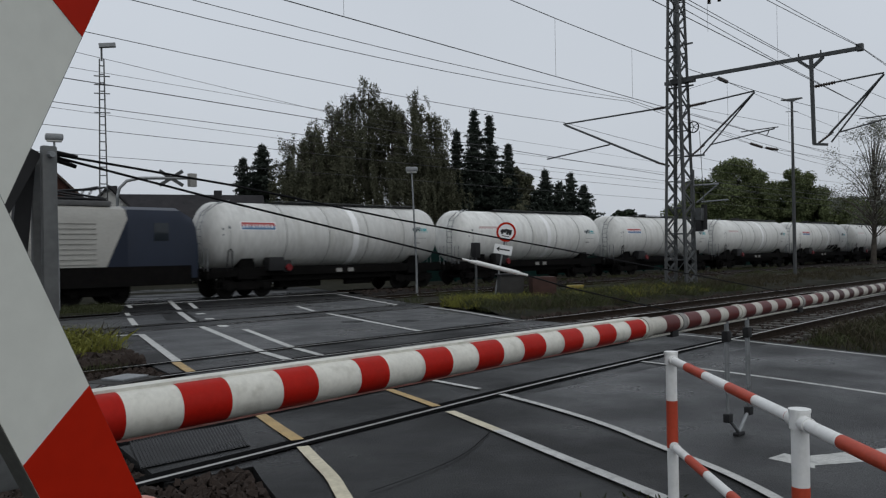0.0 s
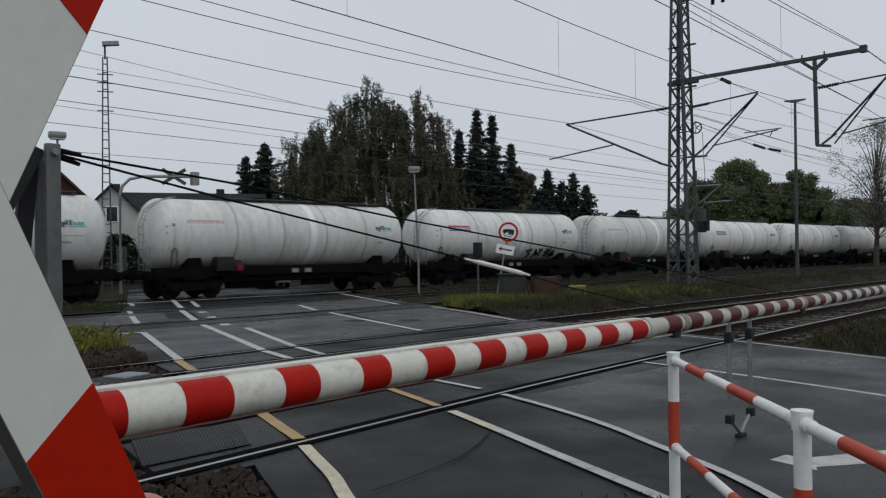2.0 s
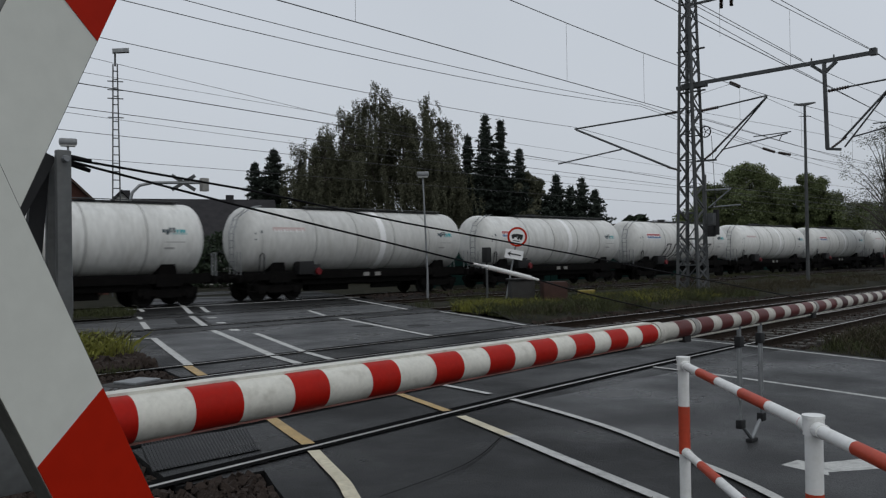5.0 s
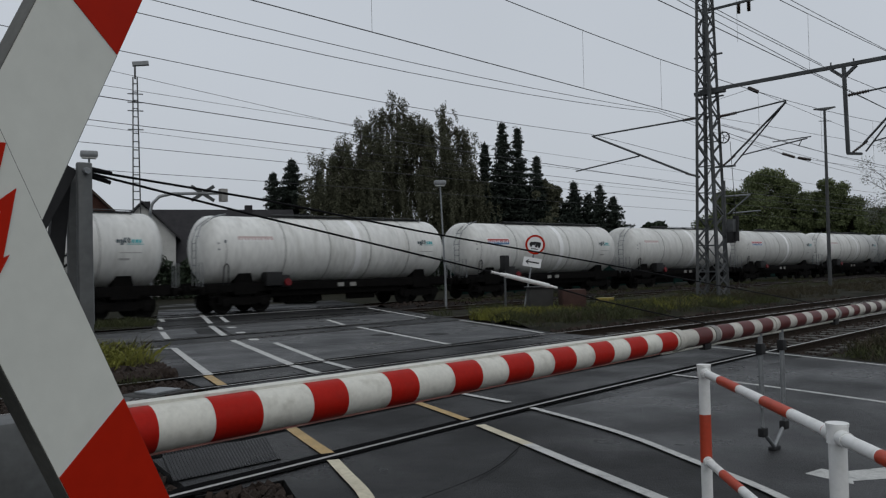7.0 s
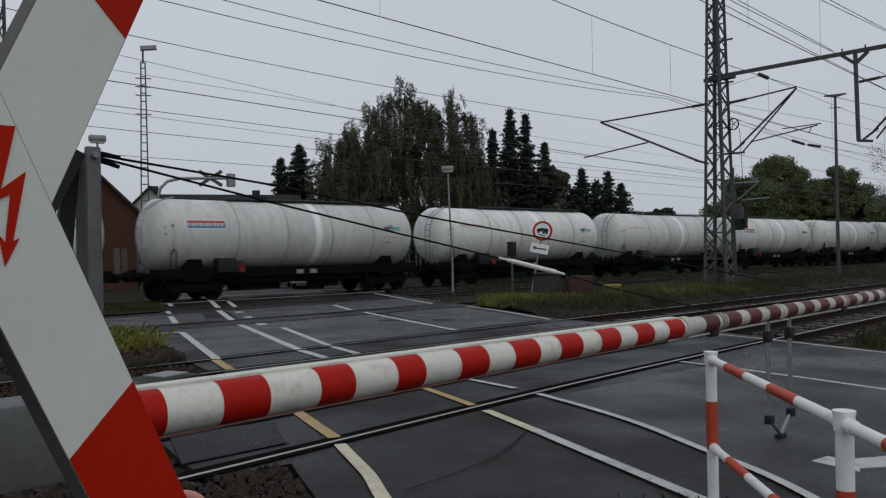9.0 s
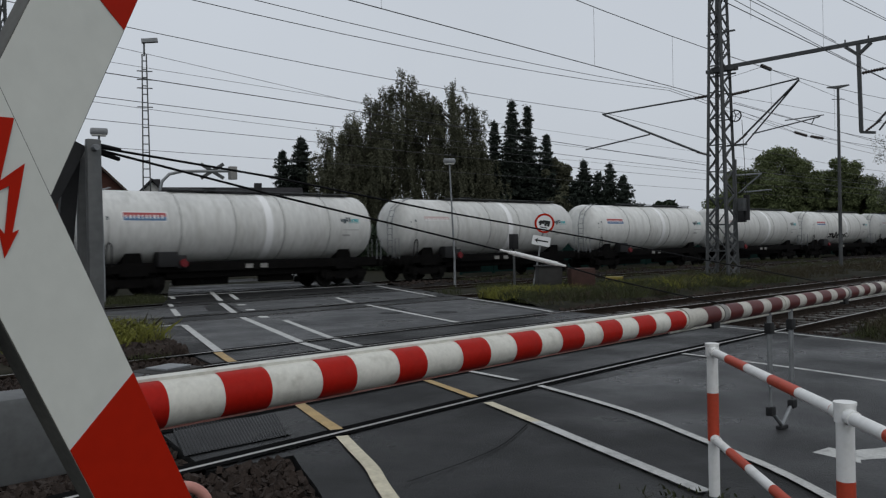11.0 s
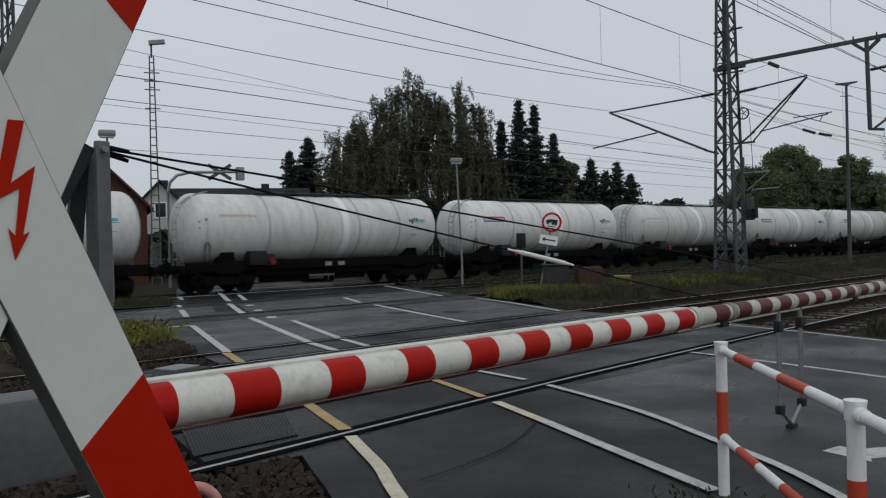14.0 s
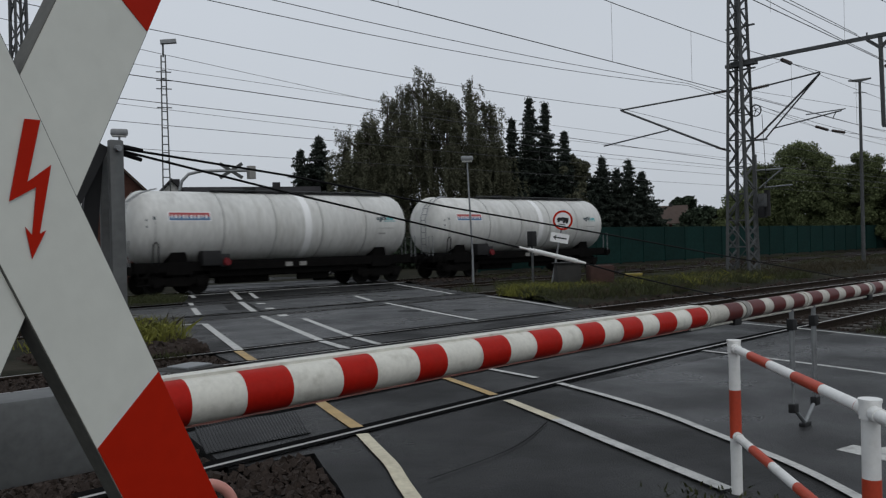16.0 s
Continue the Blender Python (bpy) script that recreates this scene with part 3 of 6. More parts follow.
def tank_wagon():
    w = thing("tank_wagon", pose(0, 0, 0), "dirty white four-axle tank wagon with sooty underframe", "tank wagon", "wagons of the train")
    h = 6.6
    prof = [(-h, 0.0)] + [(-h + 0.62 * (1 - math.cos(a)), TANK_R * math.sin(a) ** 0.8) for a in np.linspace(0.12, math.pi / 2, 9)]
    prof += [(x, TANK_R) for x in (-3.0, 0.0, 3.0)] + [(-x, r) for x, r in prof[::-1]]
    tank = part("tank", Build().lathe_x(prof, 56, 0, TANK_Z), M["tank"], w, "dirty white barrel with domed ends")
    for x in (-3.1, -0.75, 1.55, 3.9):
        part("seam_band", Build().lathe_x([(x - 0.028, TANK_R - 0.02), (x - 0.028, TANK_R + 0.016), (x + 0.028, TANK_R + 0.016), (x + 0.028, TANK_R - 0.02)], 56, 0, TANK_Z), M["tank_ring"], tank)
    x = 0.82
    part("white_band", Build().lathe_x([(x - 0.17, TANK_R - 0.02), (x - 0.17, TANK_R + 0.014), (x + 0.17, TANK_R + 0.014), (x + 0.17, TANK_R - 0.02)], 56, 0, TANK_Z), M["tank_stripe"], tank, "clean white band")
    u = Build()
    for y in (-0.55, 0.55):
        u.box((-6.9, y - 0.09, 0.86), (6.9, y + 0.09, 1.16))
    for xx in (-6.95, 6.80):
        u.box((xx, -1.3, 0.84), (xx + 0.15, 1.3, 1.18), c=0.02)
    for xx in (-4.9, 4.9):
        u.box((xx - 0.55, -1.2, 0.80), (xx + 0.55, 1.2, 1.10))
        for y in (-0.8, 0.8):
            u.add([(xx - 0.45, y - 0.2, 1.08), (xx + 0.45, y - 0.2, 1.08), (xx + 0.45, y + 0.2, 1.08), (xx - 0.45, y + 0.2, 1.08),
                   (xx - 0.3, y - 0.25, 1.70), (xx + 0.3, y - 0.25, 1.70), (xx + 0.3, y + 0.3, 1.75), (xx - 0.3, y + 0.3, 1.75)],
                  [(0, 3, 2, 1), (4, 5, 6, 7), (0, 1, 5, 4), (1, 2, 6, 5), (2, 3, 7, 6), (3, 0, 4, 7)])
    for xx in (-2.6, 0.0, 2.6):
        u.box((xx - 0.06, -1.15, 0.95), (xx + 0.06, 1.15, 1.28))
    for y in (-1.12, 1.12):
        u.box((-6.7, y - 0.05, 0.92), (6.7, y + 0.05, 1.30))
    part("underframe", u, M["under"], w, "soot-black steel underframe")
    for xx in (-4.9, 4.9):
        bogie(w, xx)
    buffers(w, -6.95, -1)
    buffers(w, 6.95, 1)
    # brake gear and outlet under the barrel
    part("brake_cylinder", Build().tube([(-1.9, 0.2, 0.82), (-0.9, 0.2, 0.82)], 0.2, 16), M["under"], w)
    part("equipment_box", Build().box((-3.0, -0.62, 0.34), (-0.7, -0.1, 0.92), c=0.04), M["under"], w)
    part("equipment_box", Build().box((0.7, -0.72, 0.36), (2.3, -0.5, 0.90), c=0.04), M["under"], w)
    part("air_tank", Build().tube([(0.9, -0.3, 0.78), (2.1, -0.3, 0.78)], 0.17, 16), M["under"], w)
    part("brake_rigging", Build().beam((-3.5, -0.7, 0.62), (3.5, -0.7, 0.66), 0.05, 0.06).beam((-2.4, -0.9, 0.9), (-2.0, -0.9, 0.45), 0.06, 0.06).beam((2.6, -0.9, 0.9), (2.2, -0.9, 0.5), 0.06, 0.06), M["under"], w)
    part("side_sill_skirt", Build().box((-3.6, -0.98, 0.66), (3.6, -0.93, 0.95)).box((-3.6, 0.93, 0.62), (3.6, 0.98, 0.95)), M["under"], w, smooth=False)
    for xx in (-0.2, 0.5):
        part("number_plate_board", Build().box((xx, -1.18, 0.98), (xx + 0.34, -1.172, 1.16)), M["concrete"], w, smooth=False)
    vb = part("valve_box", Build().box((-4.05, -1.44, 1.12), (-3.25, -0.9, 1.72), c=0.05).box((-3.28, -1.38, 1.05), (-2.85, -0.95, 1.58), c=0.08), M["dark"], w, "black outlet valve box")
    part("valve_handle", Build().lathe_y([(-1.50, 0.0), (-1.50, 0.15), (-1.44, 0.17), (-1.40, 0.15), (-1.40, 0.0)], 20, -3.02, 1.26), M["tail_red"], vb, "red round valve cover")
    # walkway, manhole and rail on top
    top = TANK_Z + TANK_R
    part("walkway", Build().box((-3.2, -0.42, top + 0.02), (5.6, -0.1, top + 0.05)).box((-3.2, 0.1, top + 0.02), (5.6, 0.42, top + 0.05)), M["dark"], w, smooth=False)
    rail = Build()
    rail.tube([(-3.2, -0.5, top + 0.09), (5.6, -0.5, top + 0.09)], 0.02, 6)
    for xx in np.arange(-3.0, 5.7, 1.4):
        rail.tube([(xx, -0.5, top - 0.08), (xx, -0.5, top + 0.09)], 0.018, 6)
    part("walkway_edge", rail, M["mast"], w)
    part("manhole", Build().tube([(-1.2, 0, top - 0.1), (-1.2, 0, top + 0.16)], 0.26, 18).tube([(-1.2, 0, top + 0.16), (-1.2, 0, top + 0.2)], 0.3, 18), M["dark"], w)
    part("valve_dome", Build().tube([(1.9, 0, top - 0.1), (1.9, 0, top + 0.12)], 0.12, 12), M["dark"], w)
    # end ladder, platform rails and hand irons at the front end
    lad = Build()
    for y in (-0.78, -0.42):
        lad.tube([(-6.95, y, 1.2), (-6.95, y, 3.05), (-6.72, y, 3.65), (-6.2, y, 4.02), (-5.6, y, 4.2)], 0.025, 8)
    for z in np.arange(1.45, 3.6, 0.3):
        lad.tube([(-6.95 if z < 3.1 else -6.8, -0.78, z), (-6.95 if z < 3.1 else -6.8, -0.42, z)], 0.018, 6)
    part("ladder", lad, M["grey_steel"], w)
    for xx in (-6.9, 6.9):
        for y in (-1.1, 1.1):
            part("platform_rail", Build().tube([(xx, y - 0.15, 1.15), (xx, y - 0.15, 2.15), (xx, y + 0.15, 2.15), (xx, y + 0.15, 1.15)], 0.022, 6), M["grey_steel"], w)
    part("hand_iron", Build().tube([(-6.0, -1.22, 1.2), (-6.0, -1.36, 2.0), (-5.9, -1.40, 2.1), (-5.8, -1.36, 2.0), (-5.75, -1.22, 1.2)], 0.025, 8), M["dark"], w)
    part("step", Build().box((-6.6, -1.36, 0.42), (-6.15, -1.14, 0.46)).box((-6.6, -1.36, 0.72), (-6.15, -1.14, 0.76)).beam((-6.58, -1.25, 0.42), (-6.58, -1.25, 1.1), 0.04, 0.03).beam((-6.17, -1.25, 0.42), (-6.17, -1.25, 1.1), 0.04, 0.03), M["under"], w, smooth=False)

    # painted panels follow the barrel's curve on both flanks
    def patch(name, x0, x1, z0, z1, m, out, side=-1):
        b, k = Build(), 6
        for i in range(k):
            z = z0 + (z1 - z0) * i / (k - 1)
            y = side * (math.sqrt(TANK_R ** 2 - (z - TANK_Z) ** 2) + out)
            b.v += [(x0, y, z), (x1, y, z)]
        b.f += [(2 * i, 2 * i + 1, 2 * i + 3, 2 * i + 2) for i in range(k - 1)]
        return part(name, b, m, tank, smooth=False)

    patch("logo_panel", -5.42, -3.65, 2.90, 3.27, M["plate"], 0.006)
    patch("logo_bar", -5.37, -3.70, 3.085, 3.24, M["logo_red"], 0.010)
    patch("logo_bar", -5.37, -3.70, 2.93, 3.085, M["logo_blue"], 0.010)
    for i in range(10):
        x0 = -5.29 + i * 0.155
        patch("logo_mark", x0, x0 + (0.07 if i % 2 else 0.05), 3.01, 3.15, M["plate"], 0.014)
    for i, ww in enumerate((0.12, 0.13, 0.10, 0.10, 0.11, 0.13, 0.10)):
        x0 = 4.50 + i * 0.145
        patch("owner_mark", x0, x0 + ww * 0.95, 2.94 - (0.08 if i == 1 else 0), 3.07 + (0.07 if i in (2, 3) else 0), M["logo_dark"] if i < 4 else M["logo_teal"], 0.010)
    patch("owner_bar", 4.9, 5.55, 2.88, 2.905, M["logo_teal"], 0.010)
    patch("data_bar", 4.6, 5.45, 2.55, 2.58, M["tank_ring"], 0.008)
    patch("data_bar", 4.58, 5.0, 2.28, 2.36, M["tank_ring"], 0.008)
    patch("data_mark", -6.0, -5.92, 2.95, 3.08, M["logo_dark"], 0.008)
    patch("data_mark", -6.3, -6.24, 2.9, 2.98, M["logo_dark"], 0.008)
    patch("data_mark", -6.3, -6.24, 2.65, 2.73, M["logo_dark"], 0.008)
    patch("drip_stain", -5.95, -5.90, 1.9, 2.9, M["tank_ring"], 0.004)
    return w


def graffiti(wagon, word, x, z, size, tilt):
    """Letters sprayed on the barrel: black outline with a white fill."""
    for fill, off, out in (("black", 0.13, 0.020), ("tank", 0.045, 0.032)):
        cu = bpy.data.curves.new("graffiti", "FONT")
        cu.body, cu.size, cu.offset, cu.shear, cu.space_character = word, size, off, 0.25, 1.25
        cu.resolution_u = 3
        ob = bpy.data.objects.new("graffiti", cu)
        scene.collection.objects.link(ob)
        bpy.context.view_layer.update()
        me = bpy.data.meshes.new_from_object(ob.evaluated_get(bpy.context.evaluated_depsgraph_get()))
        bpy.data.objects.remove(ob)
        bm = bmesh.new()
        bm.from_mesh(me)
        bmesh.ops.triangulate(bm, faces=bm.faces[:])
        bmesh.ops.subdivide_edges(bm, edges=[e for e in bm.edges if e.calc_length() > 0.3], cuts=2)
        bm.to_mesh(me)
        bm.free()
        for v in me.vertices:
            zz = z + v.co.y
            v.co = (x + v.co.x * 1.46 + tilt * v.co.y, -math.sqrt(max(0.05, TANK_R ** 2 - (zz - TANK_Z) ** 2)) - out, zz)
        me.materials.clear()
        me.materials.append(M[fill])
        part("graffiti", me, None, wagon, "sprayed graffiti letters")


def scribble(wagon, seed, x, end, low, fat):
    """Black sprayed strokes that cannot be read."""
    r = random.Random(seed)
    b = Build()
    while x < end:
        wide = r.uniform(0.3, 0.5)
        for q in range(r.choice((2, 2, 3))):
            pts, z = [], low + r.uniform(0.0, 0.12)
            for i in range(r.choice((3, 4, 5))):
                zz = z + r.uniform(0.0, 0.52)
                pts.append((x + wide * r.uniform(0, 1) + 0.10 * i, -math.sqrt(TANK_R ** 2 - (zz - TANK_Z) ** 2) - 0.03, zz))
            b.tube(pts, fat, 5)
        x += wide + 0.22
    part("graffiti", b, M["black"], wagon, "black sprayed scribble")


def locomotive():
    lo = thing("locomotive", pose(0, 0, 0), "grey electric locomotive with dark blue cab end", "locomotive")
    e = 8.6
    sec = [(-1.48, 0.95), (-1.48, 3.25), (-1.25, 3.66), (-0.8, 3.80), (0.8, 3.80), (1.25, 3.66), (1.48, 3.25), (1.48, 0.95)]
    b, n = Build(), len(sec)
    for x in (-e + 3.0, e - 3.0):
        b.v += [(x, y, z) for y, z in sec]
    b.f += [(j, (j + 1) % n, n + (j + 1) % n, n + j) for j in range(n)]
    part("body", b, M["loco_grey"], lo, "light grey ribbed body side")
    for s in (-1, 1):
        b = Build()
        for x, k, drop in ((e - 3.0, 1.0, 0), (e - 0.75, 1.0, 0), (e - 0.15, 0.93, 0.35), (e, 0.90, 1.5)):
            b.v += [(s * x, y * k, z if z < 2.4 else max(2.3, z - drop * (z - 2.3) / 1.5)) for y, z in sec]
        for i in range(3):
            b.f += [(n * i + j, n * i + (j + 1) % n, n * (i + 1) + (j + 1) % n, n * (i + 1) + j) for j in range(n)]
        b.f.append(tuple(3 * n + j for j in range(n)))
        cab = part("cab", b, M["cab_blue"], lo, "dark blue driver's cab")
        for y in (-1, 1):
            wb = Build().box((min(s * (e - 1.95), s * (e - 1.35)), y * 1.49 - 0.006, 2.45), (max(s * (e - 1.95), s * (e - 1.35)), y * 1.49 + 0.006, 3.15), c=0.004)
            part("side_window", wb, M["glass"], cab)
            sl = Build()
            x0, x1 = s * (e - 3.05), s * (e - 3.0)
            # the blue sweeps forward at the sill
            sl.add([(s * (e - 3.0), y * 1.487, 1.30), (s * (e - 3.9), y * 1.487, 1.30), (s * (e - 3.0), y * 1.487, 3.3)], [(0, 1, 2)])
            part("blue_sweep", sl, M["cab_blue"], cab, smooth=False)
        part("windscreen", Build().add([(s * (e - 0.02), -1.05, 2.42), (s * (e - 0.02), 1.05, 2.42), (s * (e - 0.17), 1.05, 3.2), (s * (e - 0.17), -1.05, 3.2)], [(0, 1, 2, 3)]), M["glass"], cab, smooth=False)
        for y in (-0.95, 0.95):
            part("lamp", Build().lathe_x([(s * (e - 0.02), 0.12), (s * (e + 0.05), 0.11), (s * (e + 0.06), 0.0)], 16, y, 1.55), M["lamp_glass"], cab)
    for y in (-1, 1):
        for k in range(9):
            z = 1.55 + k * 0.19
            part("louvre", Build().box((-4.4, y * 1.475 - 0.03, z), (4.4, y * 1.475 + 0.03, z + 0.05), c=0.01), M["loco_grey"], lo)
        part("skirt", Build().box((-e + 0.4, y * 1.475 - 0.03, 0.70), (e - 0.4, y * 1.475 + 0.03, 1.46)), M["under"], lo, smooth=False)
    part("roof_box", Build().box((-5.0, -1.0, 3.78), (5.2, 1.0, 3.98), c=0.05), M["loco_roof"], lo)
    for x in (-4.6, 4.2):
        base = Build()
        for y in (-0.55, 0.55):
            base.tube([(x - 1.0, y, 4.08), (x + 1.0, y, 4.08)], 0.05, 8)
            for q in (-0.85, 0.85):
                base.tube([(x + q, y, 3.94), (x + q, y, 4.10)], 0.085, 10)
        for q in (-0.95, 0.0, 0.95):
            base.tube([(x + q, -0.55, 4.08), (x + q, 0.55, 4.08)], 0.045, 8)
        pan = part("pantograph", base, M["dark"], lo, "folded black pantograph")
        for y in (-0.45, 0.45):
            part("lower_arm", Build().tube([(x + 0.9, y, 4.12), (x - 0.95, y * 0.9, 4.34)], 0.045, 8), M["dark"], pan)
            part("upper_arm", Build().tube([(x - 0.95, y * 0.8, 4.34), (x + 0.95, y * 0.8, 4.52)], 0.035, 8), M["dark"], pan)
        for q in (0.62, 0.92):
            part("contact_strip", Build().tube([(x + q, -0.98, 4.36), (x + q, -0.62, 4.54), (x + q, 0.62, 4.54), (x + q, 0.98, 4.36)], 0.035, 8), M["dark"], pan)
    for x in (-4.6, 4.6):
        bogie(lo, x)
    part("transformer", Build().box((-2.4, -1.1, 0.35), (2.4, 1.1, 0.95), c=0.05), M["under"], lo)
    part("buffer_beam", Build().box((-e - 0.02, -1.35, 0.8), (-e + 0.4, 1.35, 1.3)).box((e - 0.4, -1.35, 0.8), (e + 0.02, 1.35, 1.3)), M["under"], lo, smooth=False)
    buffers(lo, -e, -1)
    buffers(lo, e, 1)
    return lo


FIRST = 24.9
WAGONS = [tank_wagon()]
for k in range(1, 27):
    WAGONS.append(copy_thing(WAGONS[0], pose(0, 0, 0)))
graffiti(WAGONS[10], "UNIK", -3.2, 1.42, 1.5, 0.0)
scribble(WAGONS[21], 4, -2.9, 1.0, 1.70, 0.046)
scribble(WAGONS[4], 9, 1.3, 3.9, 1.38, 0.055)
# on about half of the wagons the owner's colour bars have weathered away
for k in (1, 3, 5, 7, 8, 11, 13, 15, 16, 18, 20, 22, 24):
    bars = sorted([o for o in WAGONS[k].children_recursive if o.name.startswith("logo_bar")], key=lambda o: o.data.vertices[0].co.z)
    bars[1].material_slots[0].link = "OBJECT"
    bars[1].material_slots[0].material = M["logo_faded"]
    for ob in [bars[0]] + [o for o in WAGONS[k].children_recursive if o.name.startswith("logo_panel")]:
        bpy.data.objects.remove(ob)
for k, lab in ((4, "dirty white tank wagon with black sprayed tags low on its flank"), (10, "dirty white tank wagon with sprayed graffiti letters"), (21, "dirty white tank wagon with a black sprayed scribble"), (26, "dirty white tank wagon, last of the train")):
    tagged(WAGONS[k], lab)
LOCO = locomotive()


def on_track(s):
    a = radians(TRAIN_TURN)
    return pose(s * math.cos(a), TRAIN_Y + s * math.sin(a), 0, 0, 0, TRAIN_TURN)


def motions():
    """The train runs past at a steady pace."""
    times = [i * 0.5 for i in range(33)]
    for k, w in enumerate(WAGONS):
        walk(w, [(t, on_track(FIRST + LOOP * k - SPEED * t)) for t in times])
    walk(LOCO, [(t, on_track(FIRST - 15.95 - SPEED * t)) for t in times])


# ---- the boom barrier beside the camera ----
BOOM_Y = 3.25


def boom_z(x):
    """The axis of the boom rises slightly towards its tip."""
    return 1.113 + 0.0072 * (x - 1.27)


def barrier():
    br = thing("boom_barrier", pose(0, 0, 0), "closed red and white striped boom barrier braced by black ropes", "barrier")

    def section(name, x0, x1, r0, r1, first_red, lab, stripe, paint, skip=0.0, cuts=None):
        b = part(name, Build().tube([(x0 + (x1 - x0) * i / 8, BOOM_Y, boom_z(x0 + (x1 - x0) * i / 8)) for i in range(9)], r0, 32, r1), M["white" if paint == "red" else "white_old"], br, lab)
        if cuts is None:
            cuts = [x0 + skip + stripe * k for k in range(int((x1 - x0 - skip) / stripe) + 1)]
        for k in range(0, len(cuts) - 1, 2):
            xa, xe = max(x0, cuts[k]), min(cuts[k + 1], x1)
            ra, rb = [r0 + (r1 - r0) * (q - x0) / (x1 - x0) + 0.0015 for q in (xa, xe)]
            part("red_stripe", Build().tube([(xa, BOOM_Y, boom_z(xa)), (xe, BOOM_Y, boom_z(xe))], ra, 32, rb, caps=False), M[paint], b)
        return b

    # the red gets darker from section to section towards the tip
    section("boom", 1.27, 5.70, 0.099, 0.073, True, "thick striped inner boom tube", 0.0, "red", cuts=(1.26, 1.5, 1.754, 1.987, 2.263, 2.469, 2.745, 2.941, 3.212, 3.44, 3.668, 3.905, 4.112, 4.345, 4.555, 4.785, 4.99, 5.22, 5.425, 5.655))
    section("boom", 5.77, 9.68, 0.069, 0.060, True, "thinner striped middle boom tube", 0.0, "red_mid", cuts=[5.994 + 0.386 * (k // 2) + 0.228 * (k % 2) for k in range(20)])
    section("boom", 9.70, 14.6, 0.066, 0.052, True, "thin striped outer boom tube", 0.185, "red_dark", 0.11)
    for x, r, w in ((5.735, 0.084, 0.09), (6.31, 0.077, 0.07), (7.46, 0.075, 0.04), (9.04, 0.070, 0.06), (9.68, 0.070, 0.08)):
        part("collar", Build().lathe_x([(x - w / 2, 0.05), (x - w / 2, r), (x + w / 2, r), (x + w / 2, 0.05)], 28, BOOM_Y, boom_z(x)), M["concrete"] if x in (6.31, 9.04) else M["white_old"], br)
    part("top_lip", Build().beam((1.29, BOOM_Y + 0.045, boom_z(1.29) + 0.092), (5.66, BOOM_Y + 0.03, boom_z(5.66) + 0.066), 0.085, 0.04), M["white"], br, "flat white bar along the top of the boom", smooth=False)
    part("bottom_lip", Build().beam((1.31, BOOM_Y + 0.02, boom_z(1.31) - 0.10), (5.52, BOOM_Y + 0.02, boom_z(5.52) - 0.074), 0.03, 0.025), M["pink"], br, smooth=False)
    part("lower_chord", Build().tube([(5.52, BOOM_Y, boom_z(5.52) - 0.085), (9.9, BOOM_Y, boom_z(9.9) - 0.075), (14.5, BOOM_Y, boom_z(14.5) - 0.065)], 0.010, 8), M["white"], br)
    for x in (6.21, 9.04):
        part("clamp", Build().box((x - 0.05, BOOM_Y - 0.03, boom_z(x) - 0.115), (x + 0.06, BOOM_Y + 0.03, boom_z(x) - 0.055), c=0.01), M["dark"], br)
    # pendulum leg that stands on the road when the boom is down
    for x in (7.24, 7.70):
        leg = Build().tube([(x, BOOM_Y, boom_z(x) - 0.04), (x, BOOM_Y, 0.93)], 0.020, 10)
        for q in (-0.02, 0.02):
            leg.tube([(x + q, BOOM_Y, 0.95), (x + q, BOOM_Y, 0.42)], 0.0145, 10)
        leg.tube([(x, BOOM_Y, 0.45), (x, BOOM_Y, 0.2), (7.47, BOOM_Y, 0.03)], 0.018, 10)
        part("support_leg", leg, M["grey_steel"], br, "thin grey folding leg")
    for x in (7.24, 7.70):
        part("leg_joint", Build().box((x - 0.045, BOOM_Y - 0.03, 0.90), (x + 0.045, BOOM_Y + 0.03, 1.0), c=0.01), M["dark"], br)
        part("leg_joint", Build().box((x - 0.045, BOOM_Y - 0.03, 0.16), (x + 0.045, BOOM_Y + 0.03, 0.24), c=0.01), M["dark"], br)
    part("leg_foot", Build().box((7.40, BOOM_Y - 0.03, 0.0), (7.54, BOOM_Y + 0.03, 0.035), c=0.008), M["dark"], br)
    # steel butt, plate mast with its strut, ropes
    part("butt", Build().box((-0.9, BOOM_Y - 0.10, 0.925), (1.20, BOOM_Y + 0.12, 1.235), c=0.02).tube([(1.15, BOOM_Y, boom_z(1.2)), (1.33, BOOM_Y, boom_z(1.33))], 0.085, 24), M["boom_steel"], br, "plain grey steel butt of the boom")
    part("pedestal", Build().box((-1.35, BOOM_Y - 0.3, -0.3), (-0.5, BOOM_Y + 0.35, 0.95), c=0.03), M["grey_steel"], br)
    mast = part("mast_plate", Build().box((1.212, BOOM_Y - 0.05, 1.2), (1.268, BOOM_Y - 0.02, 2.19), c=0.008).box((1.212, BOOM_Y + 0.05, 1.2), (1.262, BOOM_Y + 0.08, 2.17), c=0.008), M["boom_steel"], br, "upright grey steel plate")
    part("bolt", Build().lathe_y([(BOOM_Y - 0.075, 0.0), (BOOM_Y - 0.075, 0.012), (BOOM_Y - 0.05, 0.014)], 8, 1.24, 2.155), M["grey_steel"], mast)
    part("strut", Build().beam((1.20, BOOM_Y, 2.17), (0.72, BOOM_Y + 0.02, 1.22), 0.04, 0.05).beam((1.19, BOOM_Y + 0.05, 2.15), (1.1, BOOM_Y + 0.05, 1.2), 0.03, 0.06), M["dark"], br)
    s = BOOM_Y / 3.4

    def on(x, z):
        return x * s, 1.75 - (1.75 - z) * s

